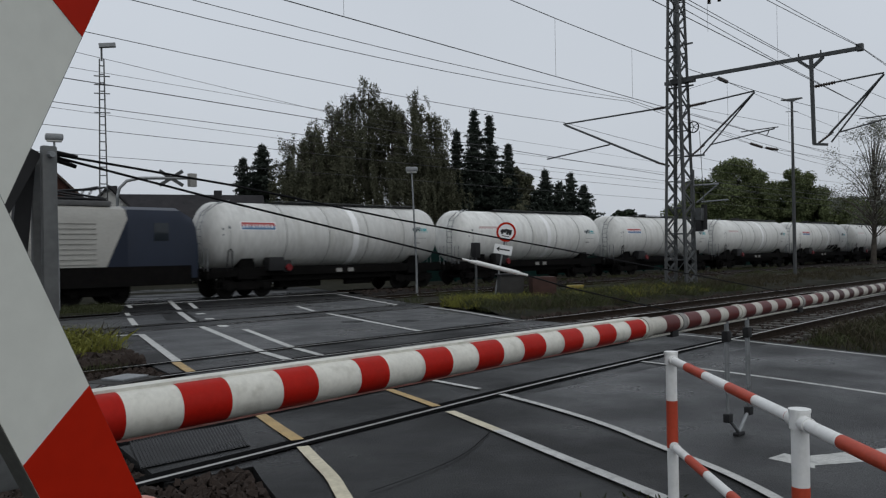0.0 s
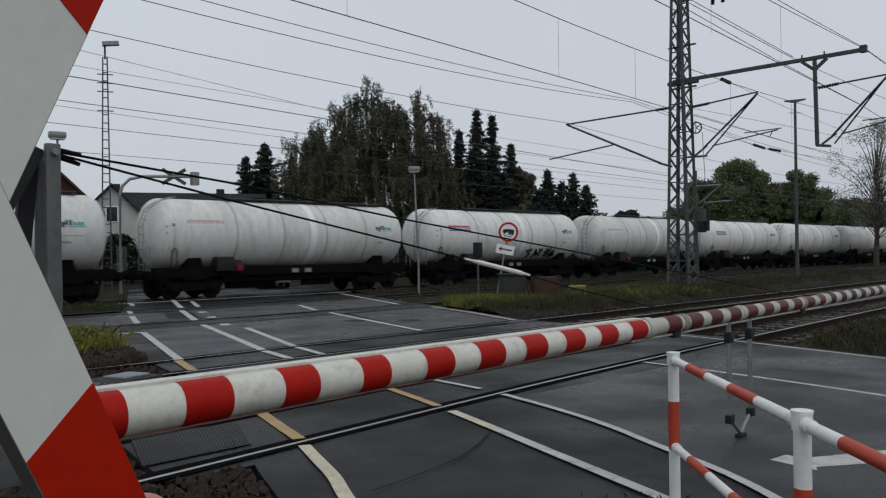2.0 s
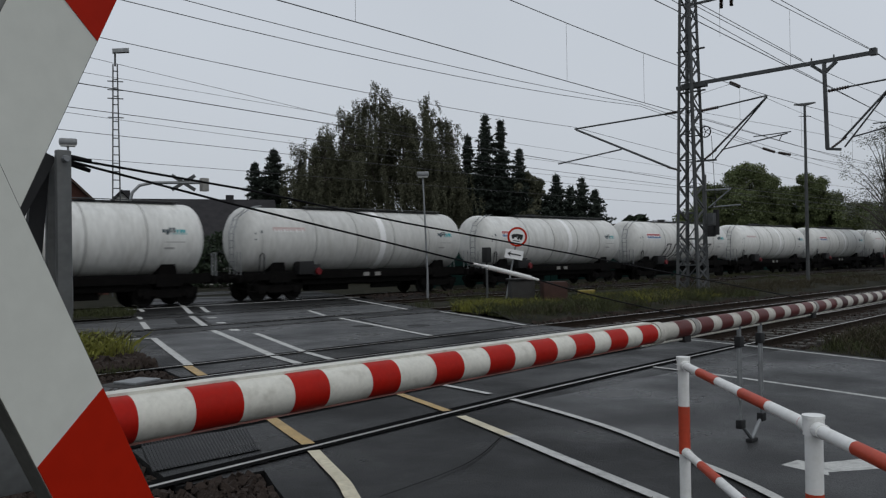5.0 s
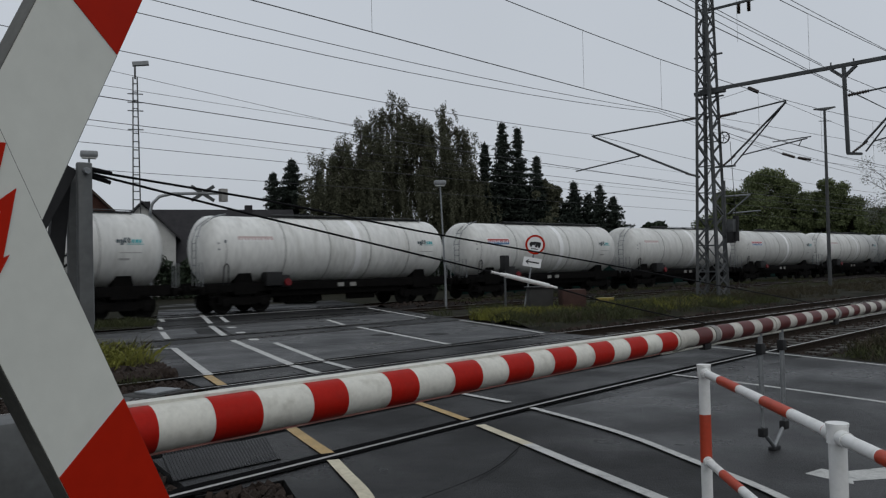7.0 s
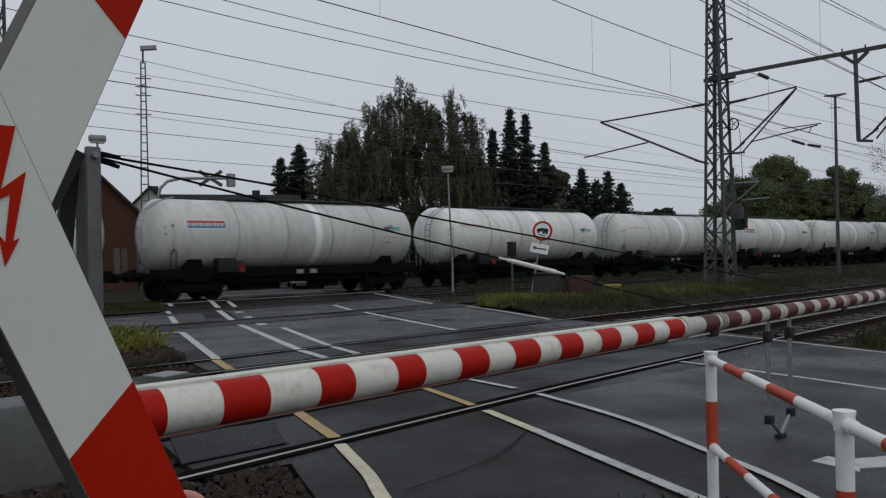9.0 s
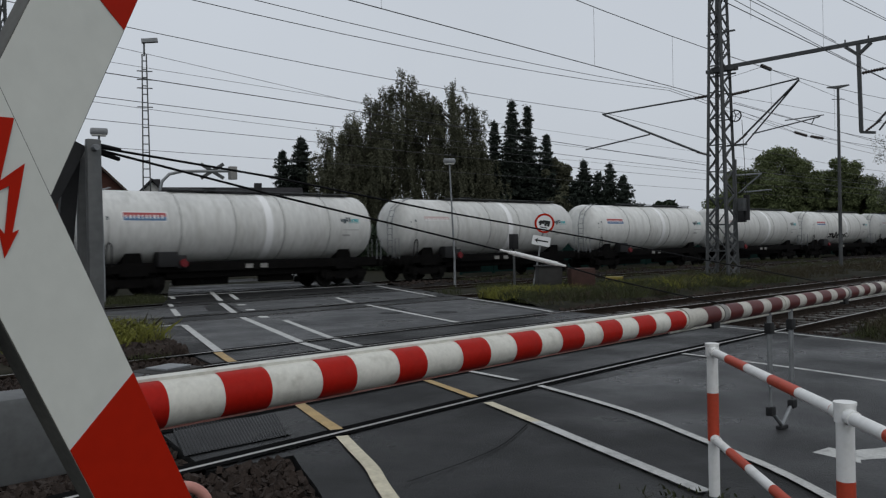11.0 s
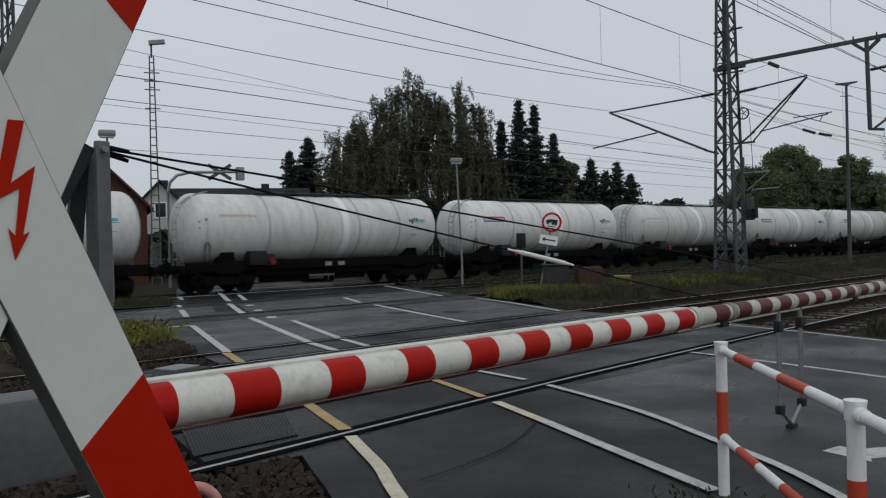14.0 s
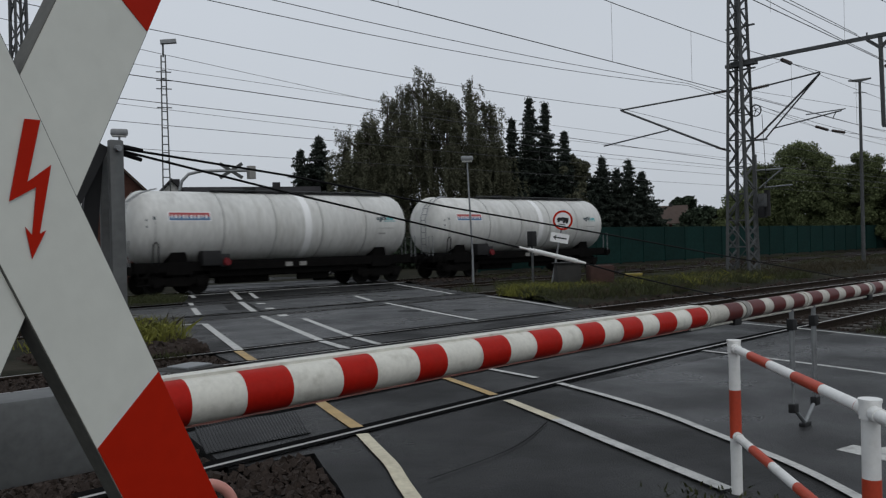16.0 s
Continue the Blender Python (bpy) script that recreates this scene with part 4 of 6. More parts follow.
    for pts, y, name in (([(1.34, 2.185), (2.17, 2.10), (3.23, 1.96), (4.85, 1.775), (9.3, 1.24)], 0.06, "upper"), ([(1.34, 2.17), (2.11, 2.02), (3.82, 1.71)], -0.03, "lower"), ([(4.42, 1.60), (4.94, 1.49), (5.86, 1.33), (6.7, 1.19)], -0.03, "lower")):
        part("rope", Build().tube([(on(a, c)[0], BOOM_Y + y * 0.3, on(a, c)[1]) for a, c in pts], 0.0052, 8), M["rope"], br)
    for a, c, d, e in ((1.35, 2.187, 1.425, 2.178), (1.35, 2.160, 1.42, 2.138)):
        p, q = on(a, c), on(d, e)
        part("rope_socket", Build().tube([(p[0] - 0.03, BOOM_Y, p[1]), (p[0], BOOM_Y, p[1]), ((p[0] + q[0]) / 2, BOOM_Y, (p[1] + q[1]) / 2), (q[0], BOOM_Y, q[1])], 0.013, 10, 0.008), M["rope"], br)
    a, c = on(3.78, 1.718), on(4.44, 1.597)
    t = Build()
    for f0, f1, r in ((0.0, 0.14, 0.007), (0.14, 0.2, 0.011), (0.2, 0.86, 0.0145), (0.86, 0.92, 0.010), (0.92, 1.0, 0.008)):
        t.tube([(a[0] + (c[0] - a[0]) * q, BOOM_Y - 0.01, a[1] + (c[1] - a[1]) * q) for q in (f0, f1)], r, 12)
    part("tensioner", t, M["fence_white"], br, "pale rope tensioner sleeve")


barrier()


# ---- saint andrew's cross close to the camera ----
def crossbuck():
    c, u, n = Vector((0.43, 1.54, 1.85)), Vector((0.969, 0.249, 0)), Vector((0.249, -0.969, 0))
    cb = thing("crossbuck", pose(0, 0, 0), "large white crossbuck with red arm ends and a red lightning flash", "railway sign")
    L, W = 0.80, 0.0925

    def place(off):
        return lambda a, z, w: c + u * a + Vector((0, 0, z)) + n * (off - w)

    def arm(sign, off):
        a = radians(64.0)
        d = Vector((math.cos(a) * sign, math.sin(a)))
        e = Vector((-d.y, d.x))
        o = Vector((-0.001, 0.0))
        pts = [o - d * L - e * W, o + d * L - e * W, o + d * L + e * W, o - d * L + e * W]
        ob = part("arm", Build().prism([(p.x, p.y) for p in pts], place(off), 0.045), M["sign_edge"], cb, "white arm with dark edges", smooth=False)
        skin = [o - d * (L - 0.002) - e * (W - 0.002), o + d * (L - 0.002) - e * (W - 0.002), o + d * (L - 0.002) + e * (W - 0.002), o - d * (L - 0.002) + e * (W - 0.002)]
        part("white_sheet", Build().prism([(p.x, p.y) for p in skin], place(off + 0.0015), 0.0015), M["sign_white"], ob, smooth=False)
        for s in (-1, 1):
            # the red end is cut slantwise: the outer edge starts nearer the middle
            right = 1 if (d.x * s) > 0 else -1
            near, far = 0.425, 0.475
            e_out = e if (e.x * right) > 0 else -e
            q = [o + d * (s * near) + e_out * (W - 0.002), o + d * (s * (L - 0.002)) + e_out * (W - 0.002), o + d * (s * (L - 0.002)) - e_out * (W - 0.002), o + d * (s * far) - e_out * (W - 0.002)]
            part("red_end", Build().prism([(p.x, p.y) for p in q], place(off + 0.003), 0.0012), M["sign_red"], ob, "red reflective arm end", smooth=False)
        return ob

    arm(1, 0.0)
    front = arm(-1, 0.006)
    bolt = [(0.002, 0.136), (0.031, 0.137), (0.004, 0.026), (0.049, 0.059), (0.024, -0.064), (0.036, -0.058), (0.009, -0.108), (-0.002, -0.052), (0.010, -0.066), (0.020, 0.018), (-0.029, -0.009)]
    part("lightning_flash", Build().prism(bolt, place(0.0105), 0.001), M["sign_red"], front, "red lightning arrow", smooth=False)
    part("post", Build().tube([c - n * 0.08 + Vector((-0.10, 0, -2.15)), c - n * 0.08 + Vector((-0.10, 0, 0.5))], 0.03, 16), M["grey_steel"], cb)


crossbuck()


def bent_rail():
    b = thing("bent_rail", pose(0, 0, 0), "faded red tube hoop beside the crossbuck", "hoop rail")
    p, d = Vector((0.885, 1.80, 0)), Vector((0.93, -0.36, 0)).normalized()
    pts = [p - d * 0.062 + Vector((0, 0, -0.05))]
    pts += [p + d * (0.062 * math.cos(a)) + Vector((0, 0, 1.135 + 0.062 * math.sin(a))) for a in np.linspace(math.pi, 0, 15)]
    pts += [p + d * 0.062 + Vector((0, 0, -0.05))]
    part("tube", Build().tube(pts, 0.013, 18), M["pink"], b, "faded red bent tube")


bent_rail()


# ---- railing in front ----
def railing():
    r = thing("guard_railing", pose(0, 0, 0), "red and white tubular guard railing at the kerb", "railing")
    a, d = Vector((5.25, 2.76, 0)), Vector((3.70, 1.33, 0)) - Vector((5.25, 2.76, 0))
    posts = [a, a + d, a + d * 2, a + d * 3]
    for i, p in enumerate(posts):
        post = part("post", Build().tube([p + Vector((0, 0, -0.1)), p + Vector((0, 0, 1.03))], 0.038, 20), M["fence_white"], r)
        part("red_stripe", Build().tube([p + Vector((0, 0, 0.37)), p + Vector((0, 0, 0.70))], 0.0392, 20, caps=False), M["fence_red"], post)
        part("cap", Build().tube([p + Vector((0, 0, 0.955)), p + Vector((0, 0, 1.03))], 0.045, 20).tube([p + Vector((0, 0, 1.028)), p + Vector((0, 0, 1.042))], 0.048, 20), M["fence_white"], post)
    for z, name in ((0.985, "top_rail"), (0.385, "lower_rail")):
        for i in range(3):
            p, q = posts[i] + Vector((0, 0, z)), posts[i + 1] + Vector((0, 0, z))
            ob = part(name, Build().tube([p, q], 0.028, 18), M["fence_white"], r)
            for k in range(3):
                f0, f1 = 0.184 + 0.382 * k, 0.368 + 0.386 * k
                if f0 < 0.96:
                    part("red_stripe", Build().tube([p.lerp(q, f0), p.lerp(q, min(0.975, f1))], 0.0292, 18, caps=False), M["fence_red"], ob)
            for e, f in ((p, q), (q, p)):
                part("collar", Build().tube([e.lerp(f, 0.02), e.lerp(f, 0.045)], 0.034, 18), M["fence_white"], ob)


railing()


# ---- verges, stones and weeds ----
def verge(name, x_lo, x_hi, y0, y1, z, material, label, nx=40, ny=12, rough=0.05):
    """A patch of uneven ground between the tracks; its ends may follow the road's edge."""
    b = Build()
    for j in range(ny + 1):
        y = y0 + (y1 - y0) * j / ny
        a, c = (x_lo(y) if callable(x_lo) else x_lo), (x_hi(y) if callable(x_hi) else x_hi)
        for i in range(nx + 1):
            t = i / nx
            x = a + (c - a) * t
            rim = min(1.0, min(j, ny - j) / 1.5)
            b.v.append((x, y, z * 1.0 - 0.14 * (1 - rim) + rough * rim * (noise.noise((x * 0.6, y * 0.6, 3.1)) + 0.5 * noise.noise((x * 2.1, y * 2.1, 7.7)))))
    w = nx + 1
    b.f += [(j * w + i, j * w + i + 1, (j + 1) * w + i + 1, (j + 1) * w + i) for j in range(ny) for i in range(nx)]
    return tagged(part(name, b, material), label, "verge", kind="structure")


def left_edge(y):
    return edge(ROAD_L, y) - 0.04


def right_edge(y):
    return edge(ROAD_R, y) + 0.03


verge("verge_left", -24, left_edge, 2.3, 5.85, -0.03, M["ballast"], "dark stony ground beside the near track", 70, 18, 0.03)
verge("verge_between_rails", -24, left_edge, 6.2, 7.4, -0.07, M["ballast"], "ballast between the near rails", 70, 8, 0.02)
verge("verge_left", -24, left_edge, 7.75, 11.25, -0.05, M["ballast"], "dark stony ground between the tracks", 70, 14, 0.03)
verge("verge_between_rails", -24, left_edge, 11.45, 12.75, -0.06, M["ballast"], "ballast between the rails", 60, 6, 0.02)
verge("verge_left", -24, left_edge, 13.0, 18.7, 0.0, M["earth"], "stony weedy verge between the tracks", 60, 20, 0.08)
verge("verge_left", -24, left_edge, 25.9, 30.3, 0.0, M["earth"], "dark grassy verge beside the railway", 60, 24, 0.09)
verge("verge_right", right_edge, 90, 13.7, 18.6, 0.06, M["earth"], "grassy verge between the tracks", 110, 18, 0.12)
verge("verge_right", right_edge, 90, 20.5, 24.1, 0.0, M["earth"], "weedy strip between the tracks", 90, 12, 0.10)
verge("verge_right", right_edge, 100, 26.1, 29.3, 0.05, M["ballast"], "dark cinder strip beside the train", 90, 12, 0.10)
verge("verge_right", right_edge, 90, 8.9, 11.2, -0.10, M["ballast"], "stony strip between the tracks", 90, 8, 0.03)
verge("verge_right", right_edge, 60, -6, 6.1, -0.02, M["earth"], "rough grass beside the road", 70, 26, 0.08)
verge("verge_far", -60, 240, 34.0, 80, 0.0, M["earth"], "dark grassy land behind the railway", 60, 20, 0.1)


def stones(name, boxes, count, size, label):
    """Loose broken stones, uncountable."""
    cube = np.array([(-1, -1, -1), (1, -1, -1), (1, 1, -1), (-1, 1, -1), (-1, -1, 1), (1, -1, 1), (1, 1, 1), (-1, 1, 1)], float) * 0.5
    face = np.array([(0, 3, 2, 1), (4, 5, 6, 7), (0, 1, 5, 4), (1, 2, 6, 5), (2, 3, 7, 6), (3, 0, 4, 7)])
    vs, fs = [], []
    k = 0
    while k < count:
        x0, x1, y0, y1, z = boxes[rng.integers(len(boxes))]
        x, y = rng.uniform(x0, x1), rng.uniform(y0, y1)
        if left_edge(y) - 0.02 < x < right_edge(y) + 0.02:
            k += 0.2
            continue
        q = cube * rng.uniform(0.6, 1.4, 3) * rng.uniform(0.5, 1.35) * size + rng.normal(0, 0.10 * size, (8, 3))
        e = Euler(rng.uniform(-1.2, 1.2, 3)).to_matrix()
        q = q @ np.array(e).T + (x, y, z + rng.uniform(-0.2, 0.5) * size)
        fs.append(face + 8 * len(vs))
        vs.append(q)
        k += 1
    me = bpy.data.meshes.new(name)
    me.from_pydata(np.concatenate(vs).tolist(), [], np.concatenate(fs).tolist())
    me.materials.append(M["stone"])
    tagged(new(name, me), label, "stones", kind="stuff")


stones("ballast_stones", [(0.6, 3.75, 3.9, 5.95, -0.03), (0.6, 3.75, 3.9, 5.95, -0.02), (1.0, 3.8, 6.2, 7.4, -0.05), (1.5, 5.6, 7.8, 11.2, -0.03), (2, 6.4, 11.45, 12.75, -0.05)], 6500, 0.043, "loose brown-grey broken ballast stones")
stones("ballast_stones", [(13.8, 45, 5.6, 9.0, -0.19), (16, 60, 10.6, 13.7, -0.19)], 5000, 0.065, "loose dark ballast stones along the tracks")
stones("rubble", [(4.0, 7.0, 13.1, 14.8, 0.0), (4.0, 7.0, 13.1, 14.8, 0.0), (17.0, 40, 13.5, 14.2, -0.1), (18, 40, 17.5, 18.6, 0.0), (22, 60, 26.2, 29.2, 0.05)], 2600, 0.09, "scattered dark rubble among the weeds")


def tufts(name, boxes, count, height, material, label, clump=40, paved=False):
    """Grass blades in clumps, uncountable."""
    vs, n = [], 0
    while n < count:
        x0, x1, y0, y1, z = boxes[rng.integers(len(boxes))]
        cx, cy, hh = rng.uniform(x0, x1), rng.uniform(y0, y1), height * rng.uniform(0.4, 1.25)
        if not paved and left_edge(cy) - 0.1 < cx < right_edge(cy) + 0.1:
            n += 1
            continue
        k = int(clump * rng.uniform(0.4, 1.2))
        p = np.c_[cx + rng.normal(0, 0.16, k), cy + rng.normal(0, 0.16, k), np.full(k, z)]
        lean = np.c_[rng.normal(0, 0.38, (k, 2)), np.ones(k)] * (hh * rng.uniform(0.4, 1.1, k))[:, None]
        side = rng.normal(size=(k, 3)) * (1, 1, 0)
        side *= (0.006 + 0.005 * rng.random(k))[:, None] / np.linalg.norm(side, axis=1)[:, None]
        mid = p + lean * 0.55
        vs.append(np.stack([p - side, p + side, mid + side * 0.8, p + lean + np.c_[lean[:, :2] * 0.3, -0.1 * lean[:, 2:3]], mid - side * 0.8], 1).reshape(-1, 3))
        n += k
    v = np.concatenate(vs)
    me = bpy.data.meshes.new(name)
    k = len(v) // 5
    me.from_pydata(v.tolist(), [], np.arange(5 * k).reshape(-1, 5).tolist())
    me.materials.append(material)
    tagged(new(name, me), label, "grass", kind="stuff")


tufts("grass", [(4.6, 6.9, 14.8, 16.8, 0.0), (5.6, 6.9, 14.7, 16.2, 0.0)], 3800, 0.44, M["weed"], "tall yellow-green weeds beside the road")
tufts("dry_grass", [(4.6, 7.0, 14.5, 17.0, 0.0)], 900, 0.55, M["dry_grass"], "dry brown stalks among the weeds")
tufts("grass", [(5.7, 6.4, 12.9, 13.3, 0.0)], 90, 0.16, M["grass"], "small green weeds beside the rail")
tufts("grass", [(16.9, 34, 13.9, 18.4, 0.04), (18.0, 26, 15.0, 18.4, 0.04), (21.5, 34, 14.5, 18.4, 0.05)], 32000, 0.34, M["grass"], "rough green grass on the verge")
tufts("grass", [(24.0, 31, 14.6, 17.9, 0.05), (18.6, 23.5, 16.2, 18.4, 0.05), (18.6, 22.0, 17.2, 18.4, 0.05)], 9500, 0.36, M["weed"], "yellow-green weeds on the verge")
tufts("dry_grass", [(16.9, 50, 13.9, 18.4, 0.04), (30, 60, 15, 18.4, 0.05)], 9000, 0.42, M["dry_grass"], "dry brown weeds on the verge")
tufts("grass", [(20, 70, 20.6, 24, 0.0), (28, 70, 26.2, 29.0, 0.05), (8, 13, 26.2, 29.4, 0.0), (4, 13, 26.2, 29.6, 0.0)], 16000, 0.24, M["grass"], "dark grass between the tracks")
tufts("dry_grass", [(14.6, 26, 2.5, 5.6, 0.0), (16, 30, 3.5, 6.0, 0.0)], 7000, 0.30, M["dry_grass"], "dry grass beside the near track")
tufts("grass", [(14.8, 26, 2.5, 5.6, 0.0)], 6000, 0.22, M["grass"], "short grass beside the near track")
tufts("weed", [(5.12, 5.32, 2.66, 2.86, 0.0), (4.9, 5.2, 2.7, 2.95, 0.0)], 40, 0.045, M["grass"], "weeds at the foot of a post", 40, True)


def weed_bush():
    """Leafy weeds beside the footway, uncountable."""
    r = np.random.default_rng(91)
    cen = []
    for i in range(26):
        c = np.array([r.uniform(5.0, 6.85), r.uniform(14.8, 16.6), 0.0])
        h = r.uniform(0.25, 0.55)
        n = 130
        up = r.random(n)
        cen.append(c + np.c_[r.normal(0, 0.16, n) * (0.5 + up), r.normal(0, 0.16, n) * (0.5 + up), up * h])
    cen = np.concatenate(cen)
    tagged(new("weed_leaves", quads("weed_leaves", cen, r.uniform(0.018, 0.045, len(cen)), M["weed"], r, 0.0, 1.5)), "small yellow-green leaves of tall weeds", "weeds", kind="stuff")


weed_bush()


# ---- posts, lamps and signs ----
def lattice(b, foot, z0, z1, w0, w1, chord, brace, step):
    """Four tapering corner angles with zigzag bracing, w wide along y and half of it along x."""
    def at(z, sx, sy):
        t = (z - z0) / (z1 - z0)
        w = w0 + (w1 - w0) * t
        return (foot[0] + sx * w * 0.28, foot[1] + sy * w / 2, z)

    for sx in (-1, 1):
        for sy in (-1, 1):
            b.beam(at(z0, sx, sy), at(z1, sx, sy), chord, chord)
    z, flip = z0, 1
    while z < z1 - step * 0.5:
        zz = min(z + step, z1)
        for sx in (-1, 1):
            b.beam(at(z, sx, flip), at(zz, sx, -flip), brace, brace * 0.4)
        for sy in (-1, 1):
            b.beam(at(z, flip, sy), at(zz, -flip, sy), brace * 0.4, brace)
        z, flip = zz, -flip
    return b


def rod(b, a, c, r=0.03, n=8):
    return b.tube([a, c], r, n)


def insulator(parent, a, c, r=0.075):
    a, c = Vector(a), Vector(c)
    b, n = Build(), 10
    d = (c - a).normalized()
    e = d.orthogonal().normalized()
    g = d.cross(e)
    rings = [(i / 15, r if i % 2 else r * 0.5) for i in range(16)]
    for t, q in rings:
        b.v += [tuple(a.lerp(c, t) + e * (q * math.cos(2 * math.pi * k / n)) + g * (q * math.sin(2 * math.pi * k / n))) for k in range(n)]
    b.f += [(n * i + k, n * i + (k + 1) % n, n * i + n + (k + 1) % n, n * i + n + k) for i in range(15) for k in range(n)]
    part("insulator", b, M["insulator"], parent)


def catenary_mast():
    X, Y = 33.6, 17.15
    m = thing("catenary_mast", pose(0, 0, 0), "grey lattice steel mast carrying the overhead line arms", "mast")
    # four angles: constant depth along the track, tapering across it
    lat = Build()

    def leg(z, sx, sy):
        return (X + sx * (0.46 - 0.010 * z), Y + sy * (0.50 - 0.0225 * z), z)

    for sx in (-1, 1):
        for sy in (-1, 1):
            lat.beam(leg(0.0, sx, sy), leg(14.0, sx, sy), 0.12, 0.12)
    for sy in (-1, 1):
        z, flip = 0.15, sy
        while z < 13.6:
            lat.beam(leg(z, flip, sy), leg(z + 0.52, -flip, sy), 0.045, 0.095)
            if z < 2.2:
                lat.beam(leg(z, -flip, sy), leg(z + 0.52, flip, sy), 0.035, 0.07)
            z, flip = z + 0.52, -flip
    for sx in (-1, 1):
        z, flip = 0.15, 1
        while z < 13.0:
            lat.beam(leg(z, sx, flip), leg(z + 1.15, sx, -flip), 0.06, 0.03)
            lat.beam(leg(z, sx, -1), leg(z, sx, 1), 0.05, 0.05)
            z, flip = z + 1.15, -flip
    part("lattice", lat, M["mast"], m, smooth=False)
    part("footing", Build().box((X - 0.6, Y - 1.0, -0.3), (X + 0.6, Y + 1.0, 0.16), c=0.05), M["concrete"], m)
    part("bracket_arm", Build().beam((X, Y + 0.35, 9.27), (X, 9.55, 9.31), 0.12, 0.15).box((X - 0.16, Y - 0.8, 9.10), (X + 0.16, Y + 0.55, 9.25)).box((X - 0.12, 9.5, 9.2), (X + 0.12, 9.75, 9.48), c=0.03), M["mast"], m, "long horizontal steel arm", smooth=False)
    part("drop_post", Build().beam((X, 11.42, 9.25), (X, 11.36, 5.84), 0.12, 0.13).beam((X, 11.9, 9.22), (X, 11.45, 8.85), 0.1, 0.12).beam((X, 10.95, 9.22), (X, 11.4, 8.85), 0.1, 0.12), M["mast"], m, "hanging steel post", smooth=False)
    for y in (11.9, 11.05):
        part("eye_bolt", Build().tube([(X, y, 9.36), (X, y, 9.5)], 0.03, 8), M["mast"], m)

    def cantilever(root, s, tip, low, reg):
        """An arm on insulators: top tie, slanting tube, registration tube and steady arm."""
        yr, zt, zl = root
        insulator(m, (X, yr, zt), (X, yr + s * 0.75, zt + 0.05))
        insulator(m, (X, yr + s * 0.1, zl), (X, yr + s * 0.65, zl + 0.38), 0.06)
        b = Build()
        rod(b, (X, yr + s * 0.7, zt + 0.05), (X, tip[0], tip[1]), 0.035)
        rod(b, (X, yr + s * 0.5, zl + 0.3), (X, tip[0], tip[1] - 0.05), 0.045)
        rod(b, (X + 0.1, yr + s * 0.55, zl), (X + 0.1, tip[0] - s * 0.1, tip[1] - 0.1), 0.035)
        part("slant_tube", b, M["mast"], m)
        b = Build()
        rod(b, (X, yr + s * 0.9, zl + 0.35), (X, reg[0], reg[1]), 0.028)
        rod(b, (X, reg[0] - s * 1.4, reg[1] + 0.02), (X, reg[0] + s * 0.15, reg[1] + 0.05), 0.022)
        rod(b, (X, reg[0] - s * 0.2, reg[1]), (X, reg[0] - s * 0.35, reg[1] - 0.28), 0.02)
        part("registration_arm", b, M["mast"], m)

    cantilever((Y - 0.55, 8.05, 5.9), -1, (13.7, 8.29), None, (12.9, 6.63))
    cantilever((11.3, 8.1, 5.85), -1, (8.8, 8.24), None, (8.3, 6.6))
    part("foot_bar", Build().beam((X, Y - 0.3, 5.86), (X, Y - 1.2, 5.84), 0.08, 0.08), M["mast"], m, smooth=False)
    part("foot_bar", Build().beam((X, 11.4, 5.84), (X, 10.85, 5.76), 0.1, 0.1), M["mast"], m, smooth=False)
    # arm over the far track
    insulator(m, (X, Y + 0.55, 8.15), (X, Y + 1.15, 8.14))
    insulator(m, (X, Y + 0.45, 5.5), (X, Y + 1.1, 5.72), 0.06)
    b = Build()
    rod(b, (X, Y + 1.1, 8.14), (X, 23.28, 8.06), 0.04)
    rod(b, (X, Y + 1.0, 5.70), (X, 23.2, 8.02), 0.05)
    part("slant_tube", b, M["mast"], m)
    part("registration_arm", rod(Build(), (X, 20.65, 6.78), (X, 24.3, 6.42), 0.035), M["mast"], m)
    wheel = Build()
    for i in range(20):
        a0, a1 = 2 * math.pi * i / 20, 2 * math.pi * (i + 1) / 20
        rod(wheel, (X + 0.25, 16.55 + 0.24 * math.cos(a0), 7.15 + 0.24 * math.sin(a0)), (X + 0.25, 16.55 + 0.24 * math.cos(a1), 7.15 + 0.24 * math.sin(a1)), 0.03, 6)
    for i in range(5):
        a0 = 2 * math.pi * i / 5
        rod(wheel, (X + 0.25, 16.55, 7.15), (X + 0.25, 16.55 + 0.23 * math.cos(a0), 7.15 + 0.23 * math.sin(a0)), 0.015, 6)
    part("tension_wheel", wheel, M["dark"], m, "round tensioning wheel")
    part("tension_weight", Build().tube([(X + 0.3, 16.15, 2.6), (X + 0.3, 16.15, 3.7)], 0.13, 14).tube([(X + 0.3, 16.15, 3.7), (X + 0.3, 16.3, 6.95)], 0.012, 6), M["dark"], m, "hanging tension weight")
    part("cable_box", Build().box((X - 0.1, 16.1, 3.0), (X + 0.2, 16.38, 3.55), c=0.02), M["mast"], m)
    for z in (8.95, 10.8):
        part("step_iron", Build().beam((X, Y + 0.55, z), (X, Y - 0.75, z), 0.1, 0.06), M["mast"], m, smooth=False)
    for y in (15.6, 15.15):
        insulator(m, (X, y, 12.75), (X, y, 12.35), 0.09)
    part("top_arm", Build().beam((X, Y, 12.8), (X, 14.9, 12.8), 0.08, 0.1), M["mast"], m, smooth=False)
    return m


catenary_mast()


